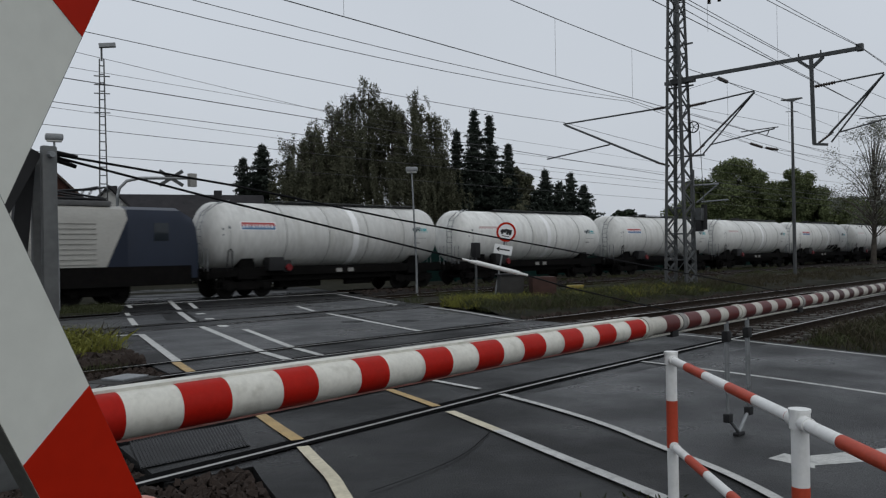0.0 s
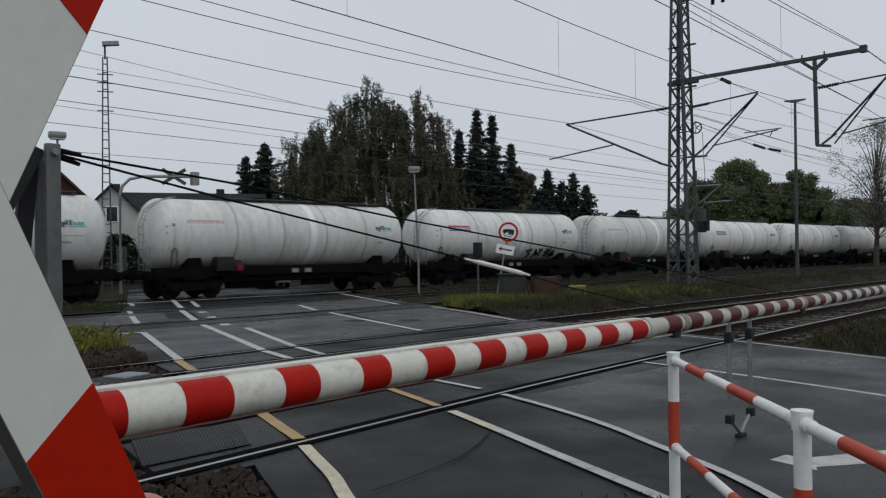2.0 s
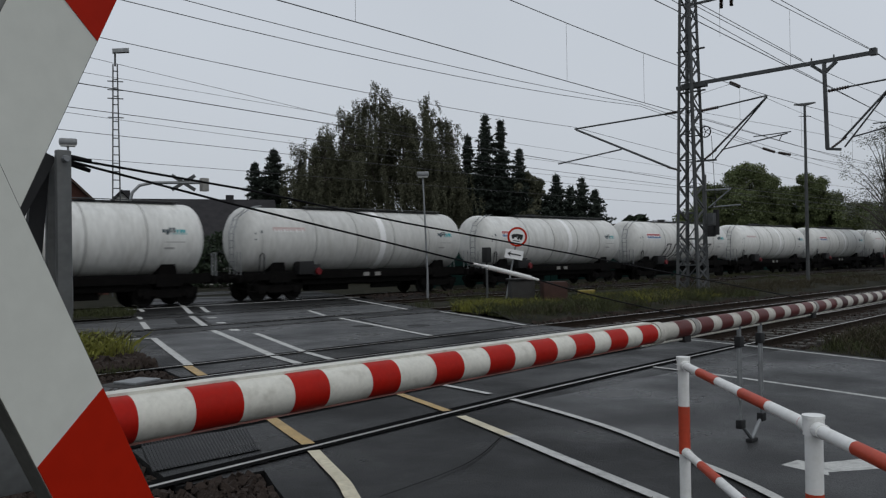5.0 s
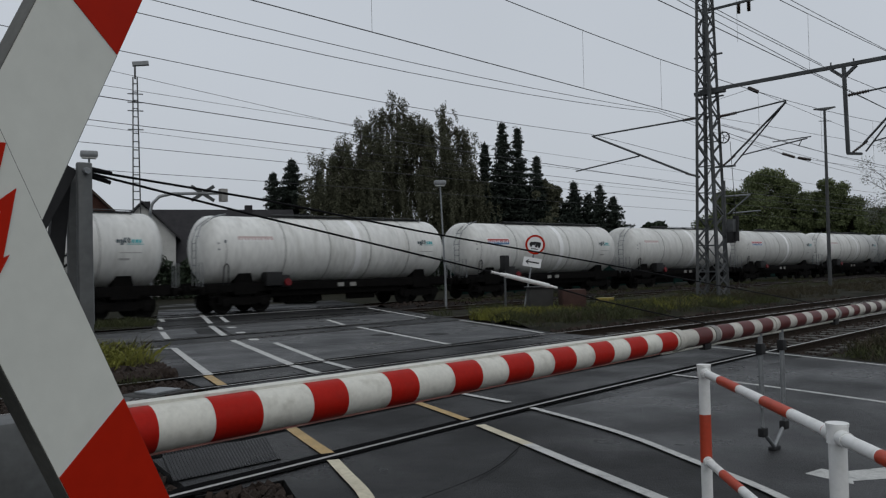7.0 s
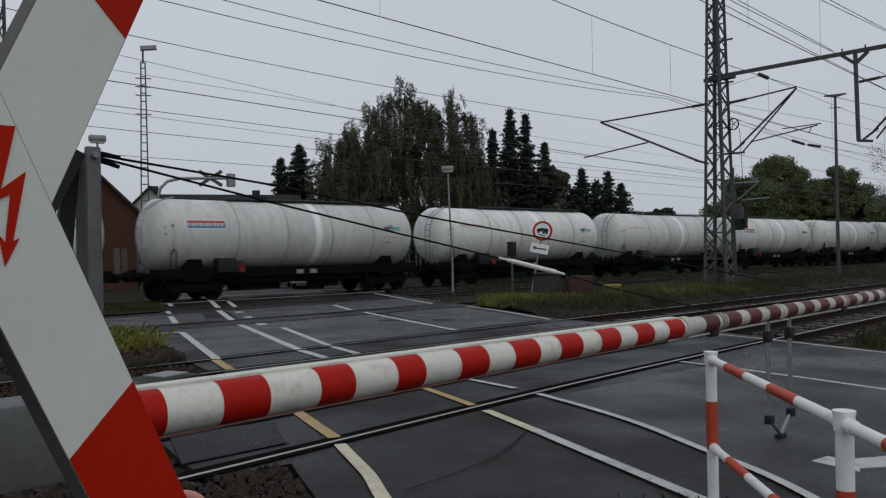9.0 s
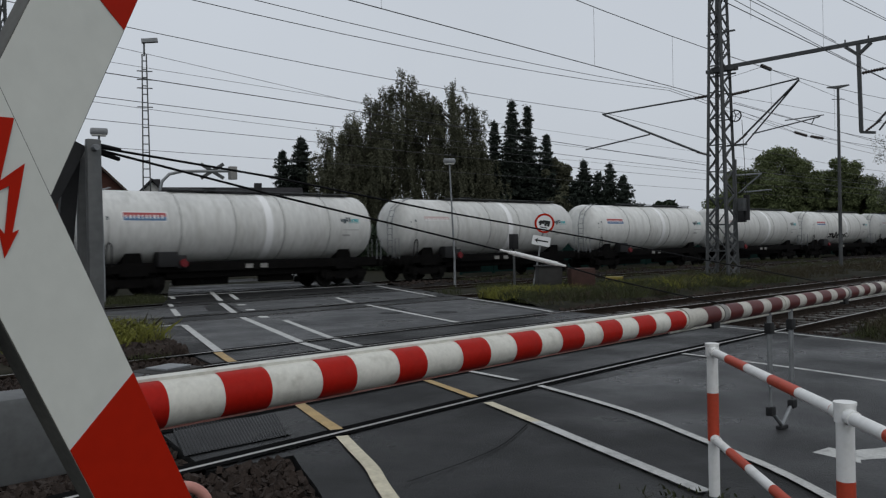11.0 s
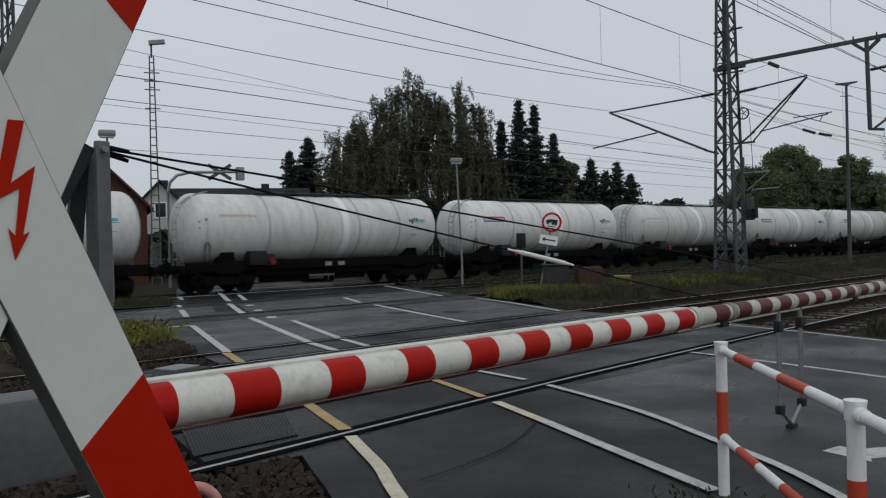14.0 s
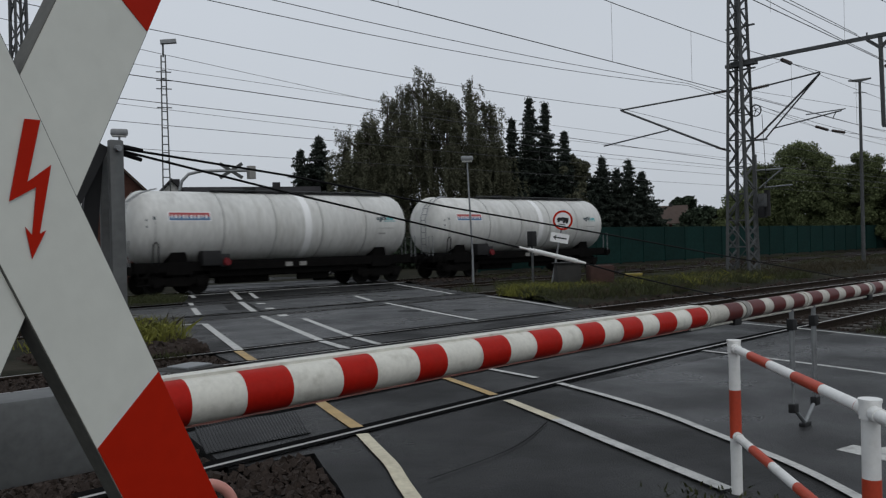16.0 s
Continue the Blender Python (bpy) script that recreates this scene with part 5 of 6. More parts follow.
def left_mast():
    m = thing("catenary_mast", pose(0, 0, 0), "grey lattice steel mast behind the crossbuck", "mast")
    part("lattice", lattice(Build(), (6.28, 22.4), 0.0, 13.0, 0.62, 0.34, 0.06, 0.035, 0.55), M["mast"], m, smooth=False)
    part("footing", Build().box((5.83, 21.7, -0.3), (6.73, 23.1, 0.12), c=0.05), M["concrete"], m)


left_mast()


def far_arm_mast():
    """A plain post with a light cantilever, farther along the line."""
    m = thing("catenary_mast", pose(0, 0, 0), "plain steel post with a pale overhead line arm beside the train", "mast")
    x, y = 56.3, 27.7
    part("post", Build().box((x - 0.12, y - 0.12, -0.2), (x + 0.12, y + 0.12, 7.6), c=0.01), M["mast"], m, smooth=False)
    part("slant_tube", rod(rod(Build(), (x, y, 6.45), (x, 25.7, 6.43), 0.06), (x, 27.4, 5.15), (x, 25.75, 6.40), 0.055), M["grey_steel"], m)
    part("registration_arm", rod(Build(), (x, 27.0, 5.2), (x, 25.0, 5.25), 0.05), M["grey_steel"], m)
    part("switch_box", Build().box((x - 0.1, y - 0.75, 3.05), (x + 0.25, y - 0.2, 4.55), c=0.03), M["dark"], m)


far_arm_mast()


def lattice_lamp():
    m = thing("lattice_lamp_mast", pose(0, 0, 0), "tall narrow lattice mast with a flat lamp head", "lamp mast")
    x, y = 18.85, 41.95
    lad = Build()
    ux, uy = 0.91, -0.41
    for q in (-1, 1):
        lad.beam((x + q * 0.24 * ux, y + q * 0.24 * uy, 0.0), (x + q * 0.105 * ux, y + q * 0.105 * uy, 12.2), 0.07, 0.07)
    for k in range(27):
        z = 0.4 + 0.44 * k
        hw = 0.24 - 0.135 * z / 12.2
        lad.beam((x - hw * ux, y - hw * uy, z), (x + hw * ux, y + hw * uy, z), 0.05, 0.05)
    part("lattice", lad, M["mast"], m, "narrow ladder-like steel mast", smooth=False)
    for z in (11.3, 10.85, 10.4, 9.4):
        part("crossbar", Build().beam((x + 0.35, y - 0.17, z), (x - 0.35, y + 0.17, z), 0.05, 0.05), M["mast"], m, smooth=False)
    part("head_pole", Build().tube([(x, y, 12.1), (x, y, 12.85)], 0.05, 10), M["mast"], m)
    part("lamp_head", Build().beam((x - 0.12, y + 0.05, 12.88), (x + 0.62, y - 0.3, 12.98), 0.32, 0.2), M["grey_steel"], m)


lattice_lamp()


def street_lamp(x, y, h, lean, head, label):
    m = thing("street_lamp", pose(x, y, 0, 0, 0, 0), label, "street lamp", "platform lamps")
    part("pole", Build().tube([(0, 0, -0.2), (0, 0, 1.2), (lean[0], lean[1], h)], 0.06, 14, 0.035), M["grey_steel"], m)
    hood = part("lamp_head", Build().box((-0.27, -0.15, h - 0.02), (0.27, 0.15, h + 0.20), c=0.07), M["grey_steel"], m, "rounded grey lamp head")
    hood.location, hood.rotation_euler = (lean[0], lean[1], 0), (0, 0, math.atan2(head[1], head[0]))
    part("diffuser", Build().box((-0.22, -0.12, h - 0.06), (0.22, 0.12, h - 0.01), c=0.02), M["lamp_glass"], hood, "pale lamp cover")


street_lamp(25.75, 25.88, 5.45, (-0.1, 0.1), (0.22, -0.22), "slim grey street lamp on a thin pole beside the train")
street_lamp(10.62, 27.0, 5.62, (-0.06, 0.02), (0.24, -0.08), "slim grey street lamp behind the barrier mast")


def tall_lamp():
    m = thing("lamp_mast", pose(48.2, 17.5, 0), "tall slim lamp mast with a double flat head", "lamp mast")
    part("pole", Build().tube([(0, 0, -0.2), (0, 0, 10.2)], 0.11, 14, 0.07), M["mast"], m)
    part("collar", Build().tube([(-0.25, 0.25, 9.6), (0.25, -0.25, 9.6)], 0.02, 8), M["mast"], m)
    part("lamp_head", Build().add([(-0.46, 0.46, 10.24), (0, -0.12, 10.20), (0.46, -0.46, 10.36), (0, 0.12, 10.20), (-0.44, 0.44, 10.32), (0, -0.12, 10.30), (0.44, -0.44, 10.44), (0, 0.12, 10.30)], [(0, 1, 2, 3), (4, 7, 6, 5), (0, 4, 5, 1), (1, 5, 6, 2), (2, 6, 7, 3), (3, 7, 4, 0)]), M["mast"], m, smooth=False)


tall_lamp()


def truck_sign():
    """A round no-lorries sign over an arrow plate, on a leaning pole."""
    s = thing("traffic_sign", pose(0, 0, 0), "leaning round no-lorries sign with an arrow plate below", "traffic sign")
    base, top = Vector((23.07, 19.2, -0.05)), Vector((23.41, 18.74, 2.86))
    d = (top - base).normalized()
    n = Vector((-0.78, -0.62, 0)).normalized()
    u = n.cross(d).normalized()
    u = -u if u.dot(Vector((0.62, -0.78, 0))) < 0 else u
    part("pole", Build().tube([base, top], 0.032, 12), M["grey_steel"], s)

    def place(c, off):
        return lambda a, b, w: c + u * a + d * b + n * (off - w)

    c = base + d * 2.60
    disc = lambda r, k=36: [(r * math.cos(2 * math.pi * i / k), r * math.sin(2 * math.pi * i / k)) for i in range(k)]
    plate = part("round_plate", Build().prism(disc(0.36), place(c, 0.05), 0.008), M["sign_red"], s, "round sign plate with a red ring", smooth=False)
    part("white_field", Build().prism(disc(0.285), place(c, 0.052), 0.002), M["plate"], plate, smooth=False)
    truck = Build()
    truck.prism([(-0.06, -0.03), (0.2, -0.03), (0.2, 0.11), (-0.06, 0.11)], place(c, 0.055), 0.002)
    truck.prism([(-0.21, -0.03), (-0.058, -0.03), (-0.058, 0.085), (-0.15, 0.085), (-0.21, 0.03)], place(c, 0.055), 0.002)
    for a in (-0.14, 0.05, 0.15):
        truck.prism([(a + p, q - 0.055) for p, q in disc(0.045, 14)], place(c, 0.055), 0.002)
    truck.prism([(-0.13, -0.17), (0.13, -0.17), (0.13, -0.14), (-0.13, -0.14)], place(c, 0.055), 0.002)
    part("lorry_symbol", truck, M["black"], plate, smooth=False)
    c2 = base + d * 1.95
    pl = part("arrow_plate", Build().prism([(-0.33, -0.17), (0.33, -0.17), (0.33, 0.17), (-0.33, 0.17)], place(c2, 0.05), 0.008), M["plate"], s, "white plate with a black arrow", smooth=False)
    part("arrow_symbol", Build().prism([(-0.25, 0.0), (-0.12, 0.1), (-0.15, 0.025), (0.25, 0.025), (0.25, -0.025), (-0.15, -0.025), (-0.12, -0.1)], place(c2, 0.053), 0.002), M["black"], pl, smooth=False)
    for q in (2.60, 1.95):
        part("clip", Build().box(base + d * q + Vector((-0.05, -0.05, -0.03)), base + d * q + Vector((0.05, 0.05, 0.03))), M["grey_steel"], s, smooth=False)


truck_sign()


def far_signal():
    """Crossing signal on a curved arm behind the train."""
    s = thing("crossing_signal", pose(0, 0, 0), "small crossbuck and signal box on a curved grey arm", "crossing signal")
    part("arm_pole", Build().tube([(17.76, 38.06, 0), (17.76, 38.06, 4.7), (17.85, 38.0, 5.15), (18.15, 37.87, 5.5), (18.7, 37.6, 5.65), (20.75, 36.52, 5.68)], 0.075, 12), M["grey_steel"], s, "curved grey pole")
    for a, c in (((19.45, 37.16, 6.02), (20.42, 36.65, 5.30)), ((20.42, 36.65, 6.02), (19.45, 37.16, 5.30))):
        part("cross_arm", Build().beam(a, c, 0.05, 0.17), M["mast"], s, smooth=False)
    part("signal_box", Build().box((20.62, 36.3, 5.25), (20.98, 36.6, 5.9), c=0.03), M["concrete"], s, "pale signal housing")


far_signal()


def cabinets():
    c = thing("trackside_cabinet", pose(22.75, 18.15, 0.0, 0, 0, -38), "grey concrete trackside cabinet among the grass", "cabinet")
    part("body", Build().box((-0.42, -0.3, -0.1), (0.42, 0.3, 0.95), c=0.02), M["cinder"], c)
    part("lid", Build().box((-0.48, -0.36, 0.95), (0.48, 0.36, 1.0), c=0.01), M["dark"], c)
    c = thing("trackside_cabinet", pose(23.3, 17.15, 0.0, 0, 0, -38), "rust-brown steel trackside cabinet among the grass", "cabinet")
    part("body", Build().box((-0.42, -0.3, -0.1), (0.42, 0.3, 0.88), c=0.02), M["box_rust"], c)
    part("door", Build().box((-0.36, -0.315, 0.05), (0.36, -0.298, 0.80), c=0.006), M["box_rust"], c)
    c = thing("cable_cover", pose(31.3, 21.2, 0.1, 0, 0, -30), "small yellow cable cover in the grass", "cover")
    part("cover", Build().box((-0.4, -0.15, -0.1), (0.4, 0.15, 0.12), c=0.06), M["yellow"], c)
    c = thing("shunting_signal", pose(26.6, 23.1, 0), "short dark signal post between the tracks", "signal")
    part("post", Build().tube([(0, 0, -0.1), (0, 0, 1.6)], 0.05, 10), M["mast"], c)
    part("lamp_box", Build().box((-0.16, -0.14, 1.55), (0.16, 0.14, 2.2), c=0.03), M["dark"], c)
    c = thing("drain_cover", pose(5.4, 11.5, 0.0, 0, 0, 20), "pale metal drain cover beside the track", "drain cover")
    part("frame", Build().box((-0.42, -0.34, -0.1), (0.42, 0.34, 0.015), c=0.01), M["cinder"], c)
    part("lid", Build().box((-0.20, -0.22, 0.015), (0.30, 0.2, 0.05), c=0.01), M["grey_steel"], c)
    part("pit", Build().box((-1.1, -0.30, 0.0), (-0.45, 0.30, 0.012)), M["black"], c, smooth=False)


cabinets()


# ---- overhead wires ----
def wire(knots, sags, r=0.010, drops=(), low=None, label="thin dark overhead wire"):
    """A wire hung through its knots, each span with its own sag; droppers hang at the given x down to the height low(x)."""
    w = thing("overhead_wire", pose(0, 0, 0), label, "wire", "overhead wires")
    pts = []
    for (a, c), sag in zip(zip(knots, knots[1:]), sags):
        a, c = Vector(a), Vector(c)
        for i in range(14):
            t = i / 14
            pts.append(a.lerp(c, t) - Vector((0, 0, sag * 4 * t * (1 - t))))
    pts.append(Vector(knots[-1]))
    part("wire", Build().tube(pts, r, 5), M["wire"], w)
    for x in drops:
        k = next(i for i in range(len(pts) - 1) if pts[i].x <= x <= pts[i + 1].x)
        p = pts[k].lerp(pts[k + 1], (x - pts[k].x) / (pts[k + 1].x - pts[k].x))
        part("dropper", Build().tube([p, (x, p.y, low(x))], 0.0045, 4), M["wire"], w)
    return w


# third track: a pair of messengers and the contact wire
wire([(-60, 19.6, 9.4), (-10, 19.6, 9.42), (33.6, 19.6, 8.68), (100, 19.6, 8.6)], [1.0, 0.855, 1.2], 0.012)
wire([(-60, 19.6, 9.7), (-10, 19.6, 9.77), (33.6, 19.6, 8.78), (100, 19.6, 8.8)], [0.8, 0.68, 1.0], 0.012)
wire([(-60, 19.6, 6.7), (-20, 19.6, 6.62), (40, 19.6, 5.38), (130, 19.6, 5.38)], [0, 0, 0], 0.012)
# second track: contact wire under a messenger with droppers
wire([(-60, 12.12, 6.8), (-10, 12.12, 6.74), (33.6, 12.12, 5.92), (120, 12.12, 5.9)], [0, 0, 0], 0.011)
wire([(-39, 12.12, 8.5), (5, 12.12, 8.5), (49, 12.12, 8.5), (110, 12.12, 8.5)], [0.97, 0.97, 1.0], 0.011, (10.2, 17.2, 21.0, 27.4, 33.0, 39.0), lambda x: 6.555 - 0.0188 * x)
# fourth track
wire([(-60, 23.28, 9.9), (-14, 23.28, 9.91), (33.6, 23.28, 8.15), (100, 23.28, 8.1)], [0.7, 0.765, 0.9], 0.012)
wire([(-60, 24.0, 6.7), (-20, 24.0, 6.64), (33.6, 24.0, 5.98), (110, 24.0, 5.6)], [0, 0, 0], 0.011)
wire([(-30, 27.5, 11.85), (0, 27.5, 9.56), (32, 27.5, 7.15), (100, 27.5, 7.0)], [0, 0, 0], 0.009)
# the train's track and the line behind it
wire([(-60, 31.0, 9.2), (0, 31.0, 9.2), (30, 31.0, 8.66), (120, 31.0, 8.2)], [0, 0, 0], 0.009)
wire([(-60, 31.0, 9.0), (-10, 31.0, 8.17), (40, 31.0, 6.95), (130, 31.0, 6.9)], [0, 0.25, 0], 0.009)
wire([(-60, 30.5, 6.95), (-20, 30.5, 6.93), (33.6, 30.5, 6.45), (130, 30.5, 6.2)], [0, 0, 0], 0.012)
wire([(-60, 36.0, 6.4), (10, 36.0, 6.37), (70, 36.0, 6.28), (160, 36.0, 6.2)], [0, 0, 0], 0.012)
# first track: contact wire with its stitch wire, messengers above
wire([(-60, 8.0, 7.6), (-10, 8.0, 7.5), (15, 8.0, 6.71), (27.5, 8.0, 6.24), (33.6, 8.65, 6.33), (110, 8.0, 6.0)], [0, 0, 0, 0, 0], 0.010)
wire([(-10, 8.0, 8.34), (20.84, 8.0, 6.54), (27.4, 8.0, 6.25)], [0, 0], 0.008)
wire([(-60, 9.0, 8.6), (0, 9.0, 8.55), (24.7, 9.0, 7.40), (60, 9.0, 8.3), (110, 9.0, 8.2)], [0.5, 0.10, 0.30, 0.6], 0.009)
wire([(-20, 9.0, 9.4), (24.68, 9.0, 7.44)], [0.0], 0.009)
wire([(-60, 9.6, 9.9), (-10, 9.6, 9.8), (33.6, 9.62, 9.36), (100, 9.6, 9.3)], [0.6, 0.35, 0.9], 0.011, (20.6, 25.4), lambda x: 7.5)
wire([(-60, 9.6, 10.4), (-10, 9.6, 10.3), (33.6, 9.66, 9.42), (100, 9.6, 9.6)], [0.6, 0.3, 0.8], 0.011)
# stays and anchored wires that leave the mast
wire([(33.6, 16.8, 8.05), (42.0, 14.5, 7.62), (100, 4.0, 7.2)], [0, 0.6], 0.009, label="thin wire anchored at the lattice mast")
wire([(33.6, 16.5, 7.72), (46.7, 15.0, 6.79), (100, 12.0, 5.6)], [0, 0], 0.009, label="thin wire anchored at the lattice mast")
stay = wire([(33.6, 16.5, 7.42), (38.2, 15.5, 6.56), (43.6, 14.0, 6.23), (100, 12.5, 5.7)], [0, 0, 0], 0.009, label="thin wire with black insulators anchored at the mast")
insulator(stay, (37.7, 15.62, 6.66), (38.5, 15.42, 6.54), 0.07)
insulator(stay, (38.8, 15.33, 6.52), (39.6, 15.11, 6.47), 0.07)
stay = wire([(33.6, 17.0, 8.75), (31.87, 14.4, 8.65), (38.9, 14.4, 8.33), (100, 14.4, 7.2)], [0, 0, 0.3], 0.009, label="thin wire with a black insulator anchored at the mast")
insulator(stay, (31.7, 14.4, 8.66), (32.5, 14.4, 8.62), 0.08)


# ---- trees ----
def trunk(b, base, h, r):
    pts = [(base[0] + 0.12 * math.sin(i * 1.3), base[1] + 0.12 * math.cos(i * 0.9), h * i / 6) for i in range(7)]
    b.tube(pts, r, 9, r * 0.25)
    return pts


def birch(x, y, h, radius, seed):
    """Weeping birch: rising limbs and curtains of long hanging strands of small leaves."""
    r = np.random.default_rng(seed)
    t = thing("birch_tree", pose(x, y, 0), "tall weeping birch with dark olive hanging foliage", "tree", "birches behind the railway")
    b = Build()
    trunk(b, (0, 0), h * 0.93, 0.24)
    cen, siz = [], []
    limbs = []
    for i in range(34):
        z0 = h * r.uniform(0.20, 0.84)
        a = r.uniform(0, 2 * math.pi)
        f = z0 / h
        reach = radius * 1.08 * (1.0 - 0.60 * max(0.0, f - 0.5) / 0.45) * r.uniform(0.5, 1.12)
        p0, p1 = Vector((0, 0, z0)), Vector((reach * math.cos(a), reach * math.sin(a), min(h * 0.97, z0 + reach * r.uniform(0.25, 0.75))))
        mid = p0.lerp(p1, 0.55) + Vector((0, 0, 0.28 * reach))
        b.tube([p0, mid, p1], 0.06, 6, 0.015)
        limbs.append((p0, mid, p1, r.uniform(0.7, 1.25)))
    for i in range(4):
        a = r.uniform(0, 6.3)
        limbs.append((Vector((0, 0, h * 0.72)), Vector((0.35 * math.cos(a), 0.35 * math.sin(a), h * 0.88)), Vector((0.6 * math.cos(a), 0.6 * math.sin(a), h * r.uniform(0.95, 1.0))), 0.5))
    for p0, mid, p1, droop in limbs:
        for k in range(int(6 + 5 * r.random())):
            f = r.uniform(0.35, 1.05)
            q = p0.lerp(mid, f * 2) if f < 0.5 else mid.lerp(p1, (f - 0.5) * 2)
            q = np.array(q) + r.normal(0, 0.20, 3)
            length = droop * r.uniform(0.8, 3.4)
            n = max(6, int(length / 0.075))
            s = np.linspace(0, 1, n)[:, None]
            sway = r.normal(0, 0.16, 2)
            out = np.array([q[0], q[1]]) * 0.10
            line = q + np.c_[s * (sway[0] + out[0]), s * (sway[1] + out[1]), 0.18 * np.sin(s * 3.0) - s ** 1.15 * length]
            cl = np.repeat(line, 5, 0) + r.normal(0, 1, (5 * n, 3)) * (0.13 - 0.08 * np.repeat(s, 5, 0))
            cen.append(cl)
            siz.append(r.uniform(0.038, 0.078, 5 * n))
    part("trunk", b, M["bark"], t)
    crown = new("crown", quads("crown", np.concatenate(cen), np.concatenate(siz), M["birch_leaf"], r, 0.0, 1.5))
    crown.parent = t
    return t


for i, (x, y, h, w) in enumerate([(45.2, 50.8, 16.4, 3.4), (47.9, 48.2, 15.2, 3.1), (42.9, 52.8, 14.4, 3.5), (41.8, 53.8, 12.9, 2.8), (49.2, 46.9, 12.6, 1.9), (41.0, 54.3, 11.6, 3.0), (46.6, 49.5, 14.6, 3.0), (44.0, 51.8, 12.2, 3.2), (48.6, 47.6, 11.0, 1.9)]):
    birch(x, y, h, w, 100 + i)


def spruce(x, y, h, radius, seed, thin=1.0):
    """Spruce: whorls of drooping boughs set with needle sprays."""
    r = np.random.default_rng(seed)
    t = thing("spruce_tree", pose(x, y, 0), "dark narrow spruce with ragged drooping boughs", "tree", "spruces behind the railway")
    b = Build()
    b.tube([(0, 0, 0), (0.05, 0, h * 0.5), (0, 0, h)], 0.2, 8, 0.02)
    cen, siz = [], []
    z = 0.10 * h
    while z < h * 0.985:
        f = z / h
        reach = radius * 1.45 * (1 - f) ** 0.85 * r.uniform(0.7, 1.15) + 0.05
        for i in range(int(9 * thin) + 2):
            if r.random() < 0.12:
                continue
            a = r.uniform(0, 2 * math.pi)
            ln = reach * r.uniform(0.5, 1.2)
            n = max(4, int(ln / 0.08))
            s = np.linspace(0.03, 1, n)
            p = np.c_[np.cos(a) * s * ln, np.sin(a) * s * ln, z - 0.42 * ln * s + 0.30 * ln * s ** 2.2]
            w = 0.11 * (1.15 - s)[:, None]
            p = np.repeat(p, 5, 0) + r.normal(0, 1, (5 * n, 3)) * np.repeat(w + 0.03, 5, 0) * (1, 1, 0.8)
            p[:, 2] -= 0.10 * r.random(5 * n)
            cen.append(p)
            siz.append(r.uniform(0.045, 0.105, 5 * n))
        z += 0.20 + 0.14 * r.random()
    part("trunk", b, M["bark"], t)
    crown = new("crown", quads("crown", np.concatenate(cen), np.concatenate(siz), M["spruce"], r, 0.3, 1.7))
    crown.parent = t


for i, (x, y, h, w) in enumerate([(53.2, 48.2, 12.8, 1.8), (54.4, 47.2, 14.6, 2.4), (55.3, 46.2, 14.0, 2.2), (56.3, 44.9, 11.4, 2.2), (58.2, 42.4, 9.1, 2.3), (58.9, 41.4, 8.0, 2.6), (59.5, 40.6, 8.6, 2.4), (60.2, 39.7, 7.5, 2.8), (52.6, 48.9, 9.5, 2.3),
                                  (40.6, 59.5, 11.6, 3.5), (39.3, 60.4, 10.4, 3.0), (42.5, 58.1, 10.4, 1.6), (41.4, 58.9, 7.0, 1.8), (55.7, 45.6, 9.0, 2.4), (57.7, 43.0, 7.4, 2.4)]):
    spruce(x, y, h, w, 200 + i)


def broad_tree(x, y, h, spread, seed, leaf, label, density=1.0, size=(0.07, 0.16), low=0.15, leaves=480):
    """Round-headed tree: a tapering trunk, limbs and clumps of leaves with gaps."""
    r = np.random.default_rng(seed)
    t = thing("broadleaf_tree", pose(x, y, 0), label, "tree", "trees behind the railway")
    b = Build()
    trunk(b, (0, 0), h * 0.8, 0.3)
    cen, siz = [], []
    for i in range(int(90 * density)):
        a, f = r.uniform(0, 2 * math.pi), r.uniform(low, 1.0)
        rad = spread * math.sqrt(max(0.04, 1 - (2 * (f - low) / (1 - low) - 0.85) ** 2 / 1.45)) * r.uniform(0.35, 1.0)
        c = np.array([rad * math.cos(a), rad * math.sin(a), h * f * 0.97])
        b.tube([(0, 0, min(h * 0.7, max(h * 0.15, c[2] * 0.6))), c * (0.5, 0.5, 0.85), c], 0.06, 5, 0.012)
        n = int(leaves * r.uniform(0.7, 1.3))
        d = r.normal(size=(n, 3))
        d *= (r.uniform(0.15, 1.0, n) ** 0.6 / np.linalg.norm(d, axis=1))[:, None] * spread * r.uniform(0.18, 0.40)
        d[:, 2] -= 0.25 * np.abs(d[:, 0])
        cen.append(c + d * (1, 1, 0.85))
        siz.append(r.uniform(*size, n))
    part("trunk", b, M["bark"], t)
    crown = new("crown", quads("crown", np.concatenate(cen), np.concatenate(siz), leaf, r, 0.0, 1.2))
    crown.parent = t


for i, (x, y, h, w) in enumerate([(100.9, 43.9, 13.0, 4.6), (99.0, 47.6, 10.4, 3.6), (102.0, 40.9, 11.5, 3.6), (103.6, 37.3, 11.3, 2.8), (104.4, 34.8, 8.6, 3.2), (108, 32, 7.4, 4.0), (112, 28.5, 7.0, 4.5), (98, 50, 7.0, 3.5)]):
    broad_tree(x, y, h, w, 300 + i, M["broadleaf"], "full green broadleaf tree behind the green fence")
for i, (x, y, h, w) in enumerate([(86.8, 23.9, 14.2, 4.2), (88.5, 20.8, 13.5, 4.0)]):
    broad_tree(x, y, h, w, 330 + i, M["greyleaf"], "grey-green sparse willow with open twigs", 0.9, (0.04, 0.09), 0.30, 130)
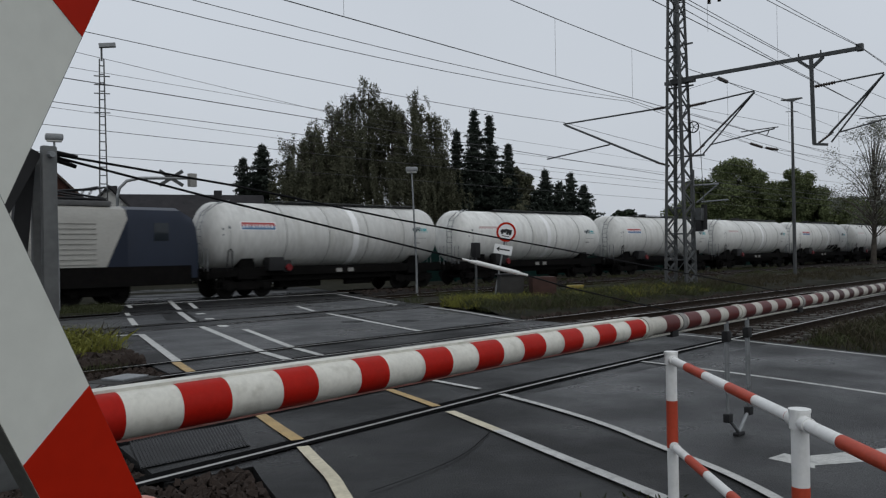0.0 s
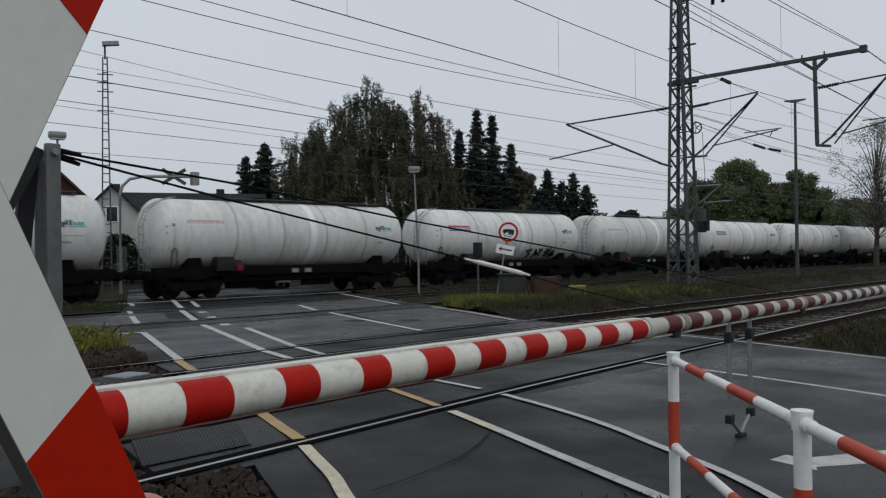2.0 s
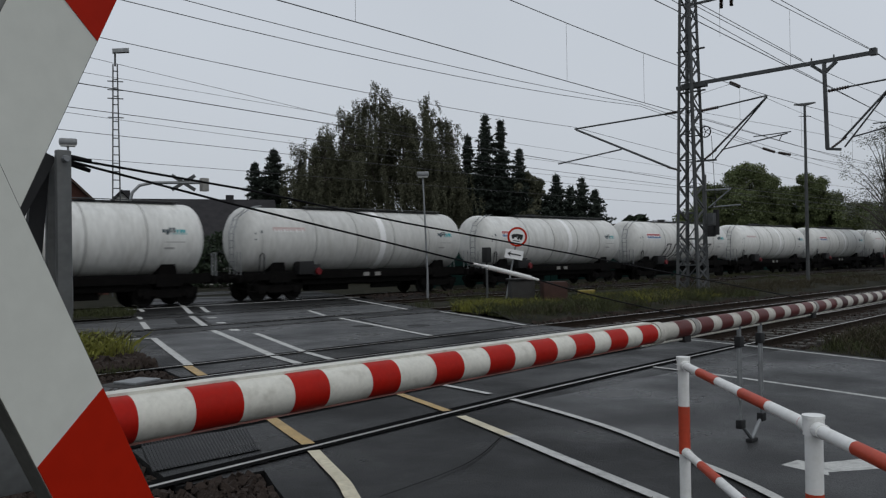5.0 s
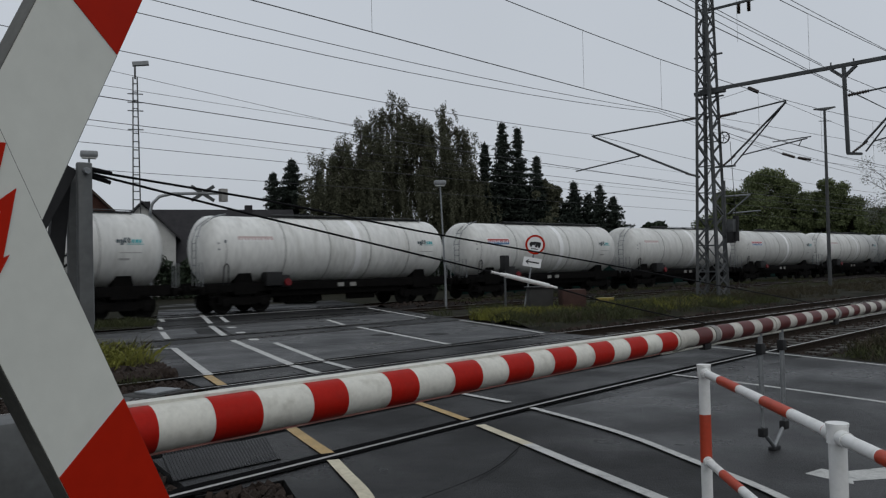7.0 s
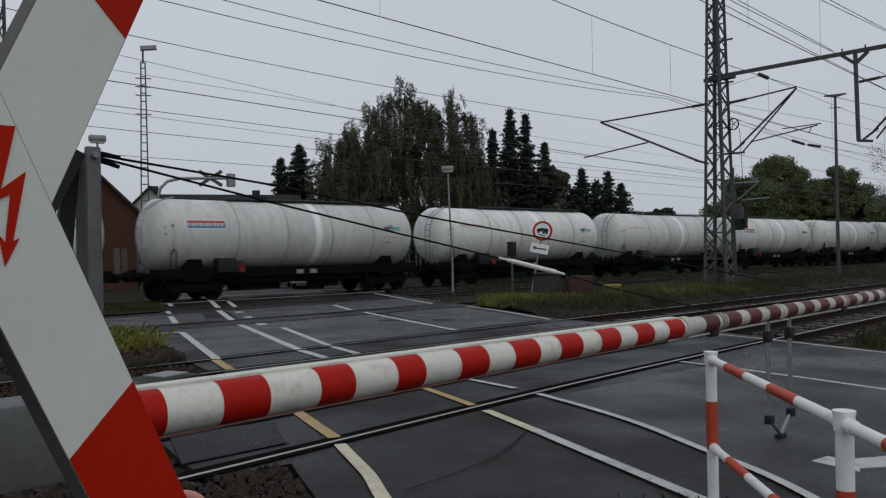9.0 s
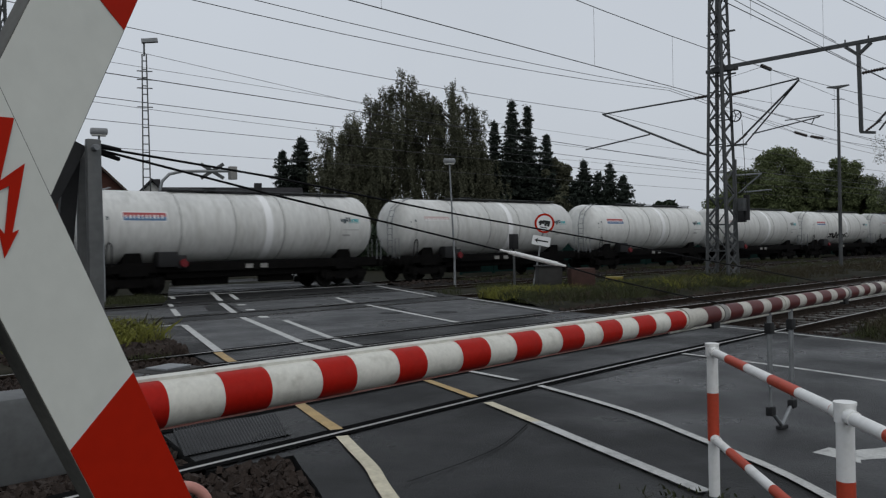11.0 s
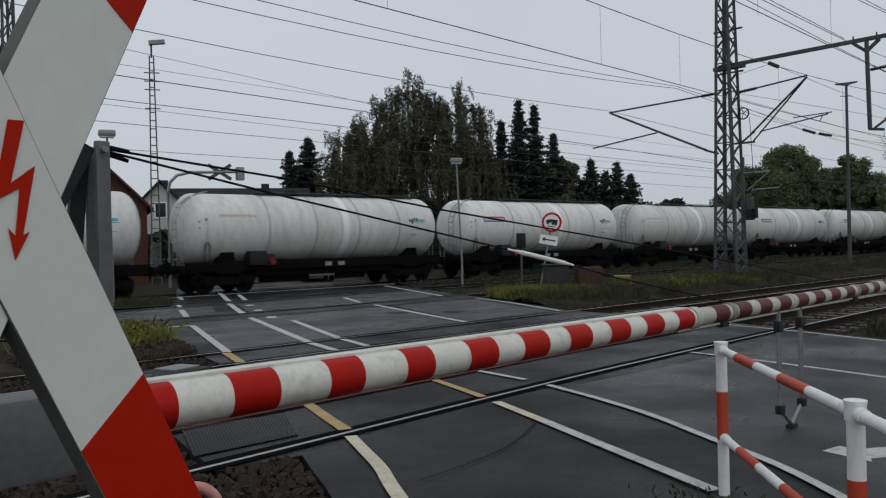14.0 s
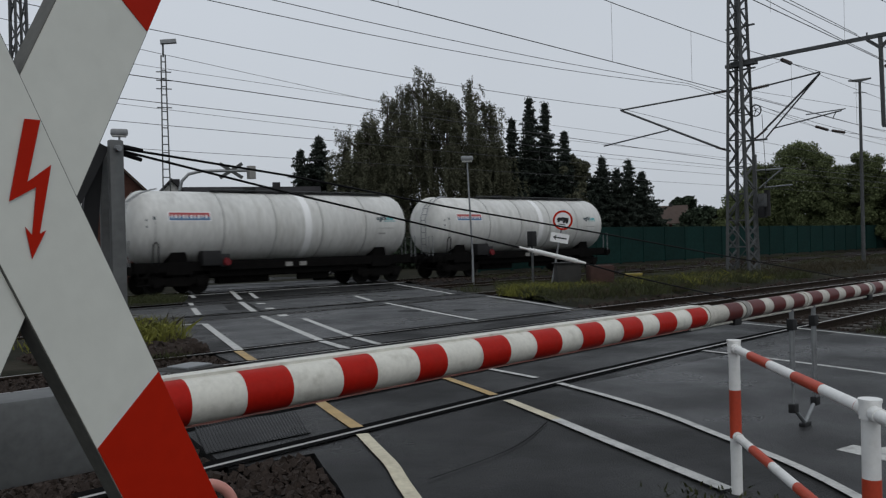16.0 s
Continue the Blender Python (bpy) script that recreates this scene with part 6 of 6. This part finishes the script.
for i, (x, y, h, w) in enumerate([(128, 76, 8.6, 3.0), (126, 60, 6.6, 6.0), (140, 52, 9.0, 7.0), (150, 44, 9.6, 8.0), (160, 36, 8.6, 8.0), (165, 26, 9.0, 9.0), (118, 66, 5.6, 5.0)]):
    broad_tree(x, y, h, w, 350 + i, M["far_leaf"], "distant dark hedge tree", 0.5, (0.2, 0.45), 0.05, 320)
# low dark shrubs that close the gaps under the trees
for i, (x, y, h, w) in enumerate([(44, 56, 5.4, 3.6), (49.5, 52, 5.4, 3.6), (54, 50, 6.4, 3.0), (58.5, 45.5, 5.6, 3.0), (61.5, 41.0, 5.0, 2.4), (38.5, 62, 5.6, 3.0), (47, 54.5, 5.4, 3.6), (56.9, 44.4, 9.2, 1.7)]):
    broad_tree(x, y, h, w, 400 + i, M["far_leaf"] if i < 7 else M["birch_leaf"], "dense dark shrub under the trees", 0.7, (0.10, 0.20), 0.0, 320)


# ---- fence, houses and a waiting car ----
def green_fence():
    f = thing("noise_fence", pose(0, 0, 0), "long dark green noise fence behind the railway", "fence")
    panel = Build().box((0, -0.03, 0.0), (2.94, 0.03, 2.66), c=0.01)
    pm = panel.mesh("panel", M["green_wall"], False)
    qm = Build().box((-0.06, -0.08, -0.2), (0.06, 0.08, 2.70)).mesh("post", M["green_wall"], False)
    for i in range(46):
        x = 36.0 + 3.0 * i
        o = part("panel", pm, None, f)
        o.location = (x, 35.6, 0.02)
        o = part("post", qm, None, f)
        o.location = (x - 0.03, 35.6, 0)


green_fence()


def house(x, y, turn, w, d, eave, ridge, wall, roof, label, name="house", gable=True):
    h = thing(name, pose(x, y, 0, 0, 0, turn), label, "house")
    b = Build().box((-w / 2, -d / 2, -0.2), (w / 2, d / 2, eave))
    b.add([(-w / 2, -d / 2, eave), (-w / 2, d / 2, eave), (-w / 2, 0, ridge - 0.1), (w / 2, -d / 2, eave), (w / 2, d / 2, eave), (w / 2, 0, ridge - 0.1)], [(0, 1, 2), (3, 5, 4)])
    body = part("wall", b, wall, h, smooth=False)
    o = 0.35
    k = (ridge - eave) / (d / 2)
    for s in (-1, 1):
        r = Build()
        e = (s * (d / 2 + o), eave - k * o)
        r.add([(-w / 2 - o, e[0], e[1]), (w / 2 + o, e[0], e[1]), (w / 2 + o, 0, ridge), (-w / 2 - o, 0, ridge),
               (-w / 2 - o, e[0], e[1] + 0.16), (w / 2 + o, e[0], e[1] + 0.16), (w / 2 + o, 0, ridge + 0.16), (-w / 2 - o, 0, ridge + 0.16)],
              [(0, 3, 2, 1), (4, 5, 6, 7), (0, 1, 5, 4), (1, 2, 6, 5), (2, 3, 7, 6), (3, 0, 4, 7)])
        part("roof", r, roof, h, smooth=False)
    part("chimney", Build().box((-0.3 + w * 0.2, -0.3, ridge - 0.8), (0.3 + w * 0.2, 0.3, ridge + 0.5)), M["roof"], h, smooth=False)
    for wx in np.arange(-w / 2 + 1.2, w / 2 - 0.8, 2.2):
        win = part("window", Build().box((wx - 0.5, -d / 2 - 0.03, 1.0), (wx + 0.5, -d / 2 + 0.05, 2.3), c=0.01), M["plate"], h)
        part("pane", Build().box((wx - 0.42, -d / 2 - 0.04, 1.08), (wx + 0.42, -d / 2 - 0.02, 2.22)), M["glass"], win, smooth=False)
    for s in (-1, 1):
        win = part("window", Build().box((s * w / 2 - 0.04, -0.45, eave - 0.3), (s * w / 2 + 0.04, 0.45, eave + 0.9), c=0.01), M["plate"], h)
        part("pane", Build().box((s * (w / 2 + 0.02) - 0.03, -0.36, eave - 0.22), (s * (w / 2 + 0.02) + 0.03, 0.36, eave + 0.82)), M["glass"], win, smooth=False)


house(18.0, 50.9, 70, 8, 7.4, 4.5, 8.2, M["brick"], M["roof_red"], "red brick house with a brown tiled roof behind the train")
house(28.3, 61.5, 62, 7, 4.6, 4.6, 7.0, M["render_wall"], M["roof"], "pale rendered house with a slate gable")
house(34.0, 60.0, -27, 11, 8, 2.6, 6.7, M["render_wall"], M["roof"], "low house with a big dark slate roof")
house(119.0, 75.0, -58, 8, 9, 4.2, 7.0, M["brick"], M["roof_red"], "distant brick house with a brown tiled roof")


def hedge():
    r = np.random.default_rng(77)
    n = 26000
    x = r.uniform(16, 52, n)
    top = 3.0 + 0.5 * np.sin(x * 0.9) + 0.4 * np.sin(x * 2.3 + 1)
    c = np.c_[x, 53.2 - 0.42 * (x - 24) + r.normal(0, 0.5, n), r.uniform(0, 1, n) ** 0.8 * top]
    tagged(new("hedge", quads("hedge", c, r.uniform(0.1, 0.2, n), M["far_leaf"], r, 0.0, 1.2)), "dense dark hedge in front of the houses", "hedge", kind="stuff")


hedge()


def waiting_car():
    c = thing("car", pose(26.2, 38.0, 0, 0, 0, -118), "white car waiting behind the crossing", "car")
    b = Build()
    side = [(-2.0, 0.32), (-2.05, 0.62), (-1.75, 0.82), (-0.95, 0.92), (-0.35, 1.38), (0.9, 1.45), (1.55, 1.05), (2.0, 0.92), (2.05, 0.45), (1.95, 0.3)]
    k = len(side)
    for y, s in ((-0.86, 0.94), (-0.80, 1.0), (0.80, 1.0), (0.86, 0.94)):
        b.v += [(x * s, y * (0.86 if z > 1.1 else 1.0), z) for x, z in side]
    for i in range(3):
        b.f += [(k * i + j, k * i + (j + 1) % k, k * (i + 1) + (j + 1) % k, k * (i + 1) + j) for j in range(k)]
    b.f += [tuple(range(k))[::-1], tuple(3 * k + j for j in range(k))]
    body = part("body", b, M["car_white"], c)
    part("windscreen", Build().add([(-0.90, -0.66, 0.95), (-0.90, 0.66, 0.95), (-0.40, 0.6, 1.36), (-0.40, -0.6, 1.36)], [(0, 1, 2, 3)]), M["glass"], body, smooth=False)
    for y in (-1, 1):
        part("side_window", Build().add([(-0.5, y * 0.80, 0.98), (0.95, y * 0.80, 1.0), (0.8, y * 0.76, 1.36), (-0.2, y * 0.76, 1.34)], [(0, 1, 2, 3)]), M["glass"], body, smooth=False)
        part("headlight", Build().box((-2.06, y * 0.6 - 0.16, 0.62), (-1.9, y * 0.6 + 0.16, 0.76), c=0.02), M["lamp_glass"], body)
        for x in (-1.3, 1.28):
            wh = part("wheel", Build().lathe_y([(y * 0.66, 0.05), (y * 0.66, 0.29), (y * 0.70, 0.31), (y * 0.84, 0.31), (y * 0.87, 0.29), (y * 0.87, 0.2), (y * 0.85, 0.0)], 24, x, 0.31), M["dark"], c)
            part("rim", Build().lathe_y([(y * 0.872, 0.2), (y * 0.876, 0.18), (y * 0.86, 0.0)], 20, x, 0.31), M["grey_steel"], wh)
    part("bumper_plate", Build().box((-2.08, -0.26, 0.42), (-2.04, 0.26, 0.53)), M["plate"], body, smooth=False)


waiting_car()
motions()
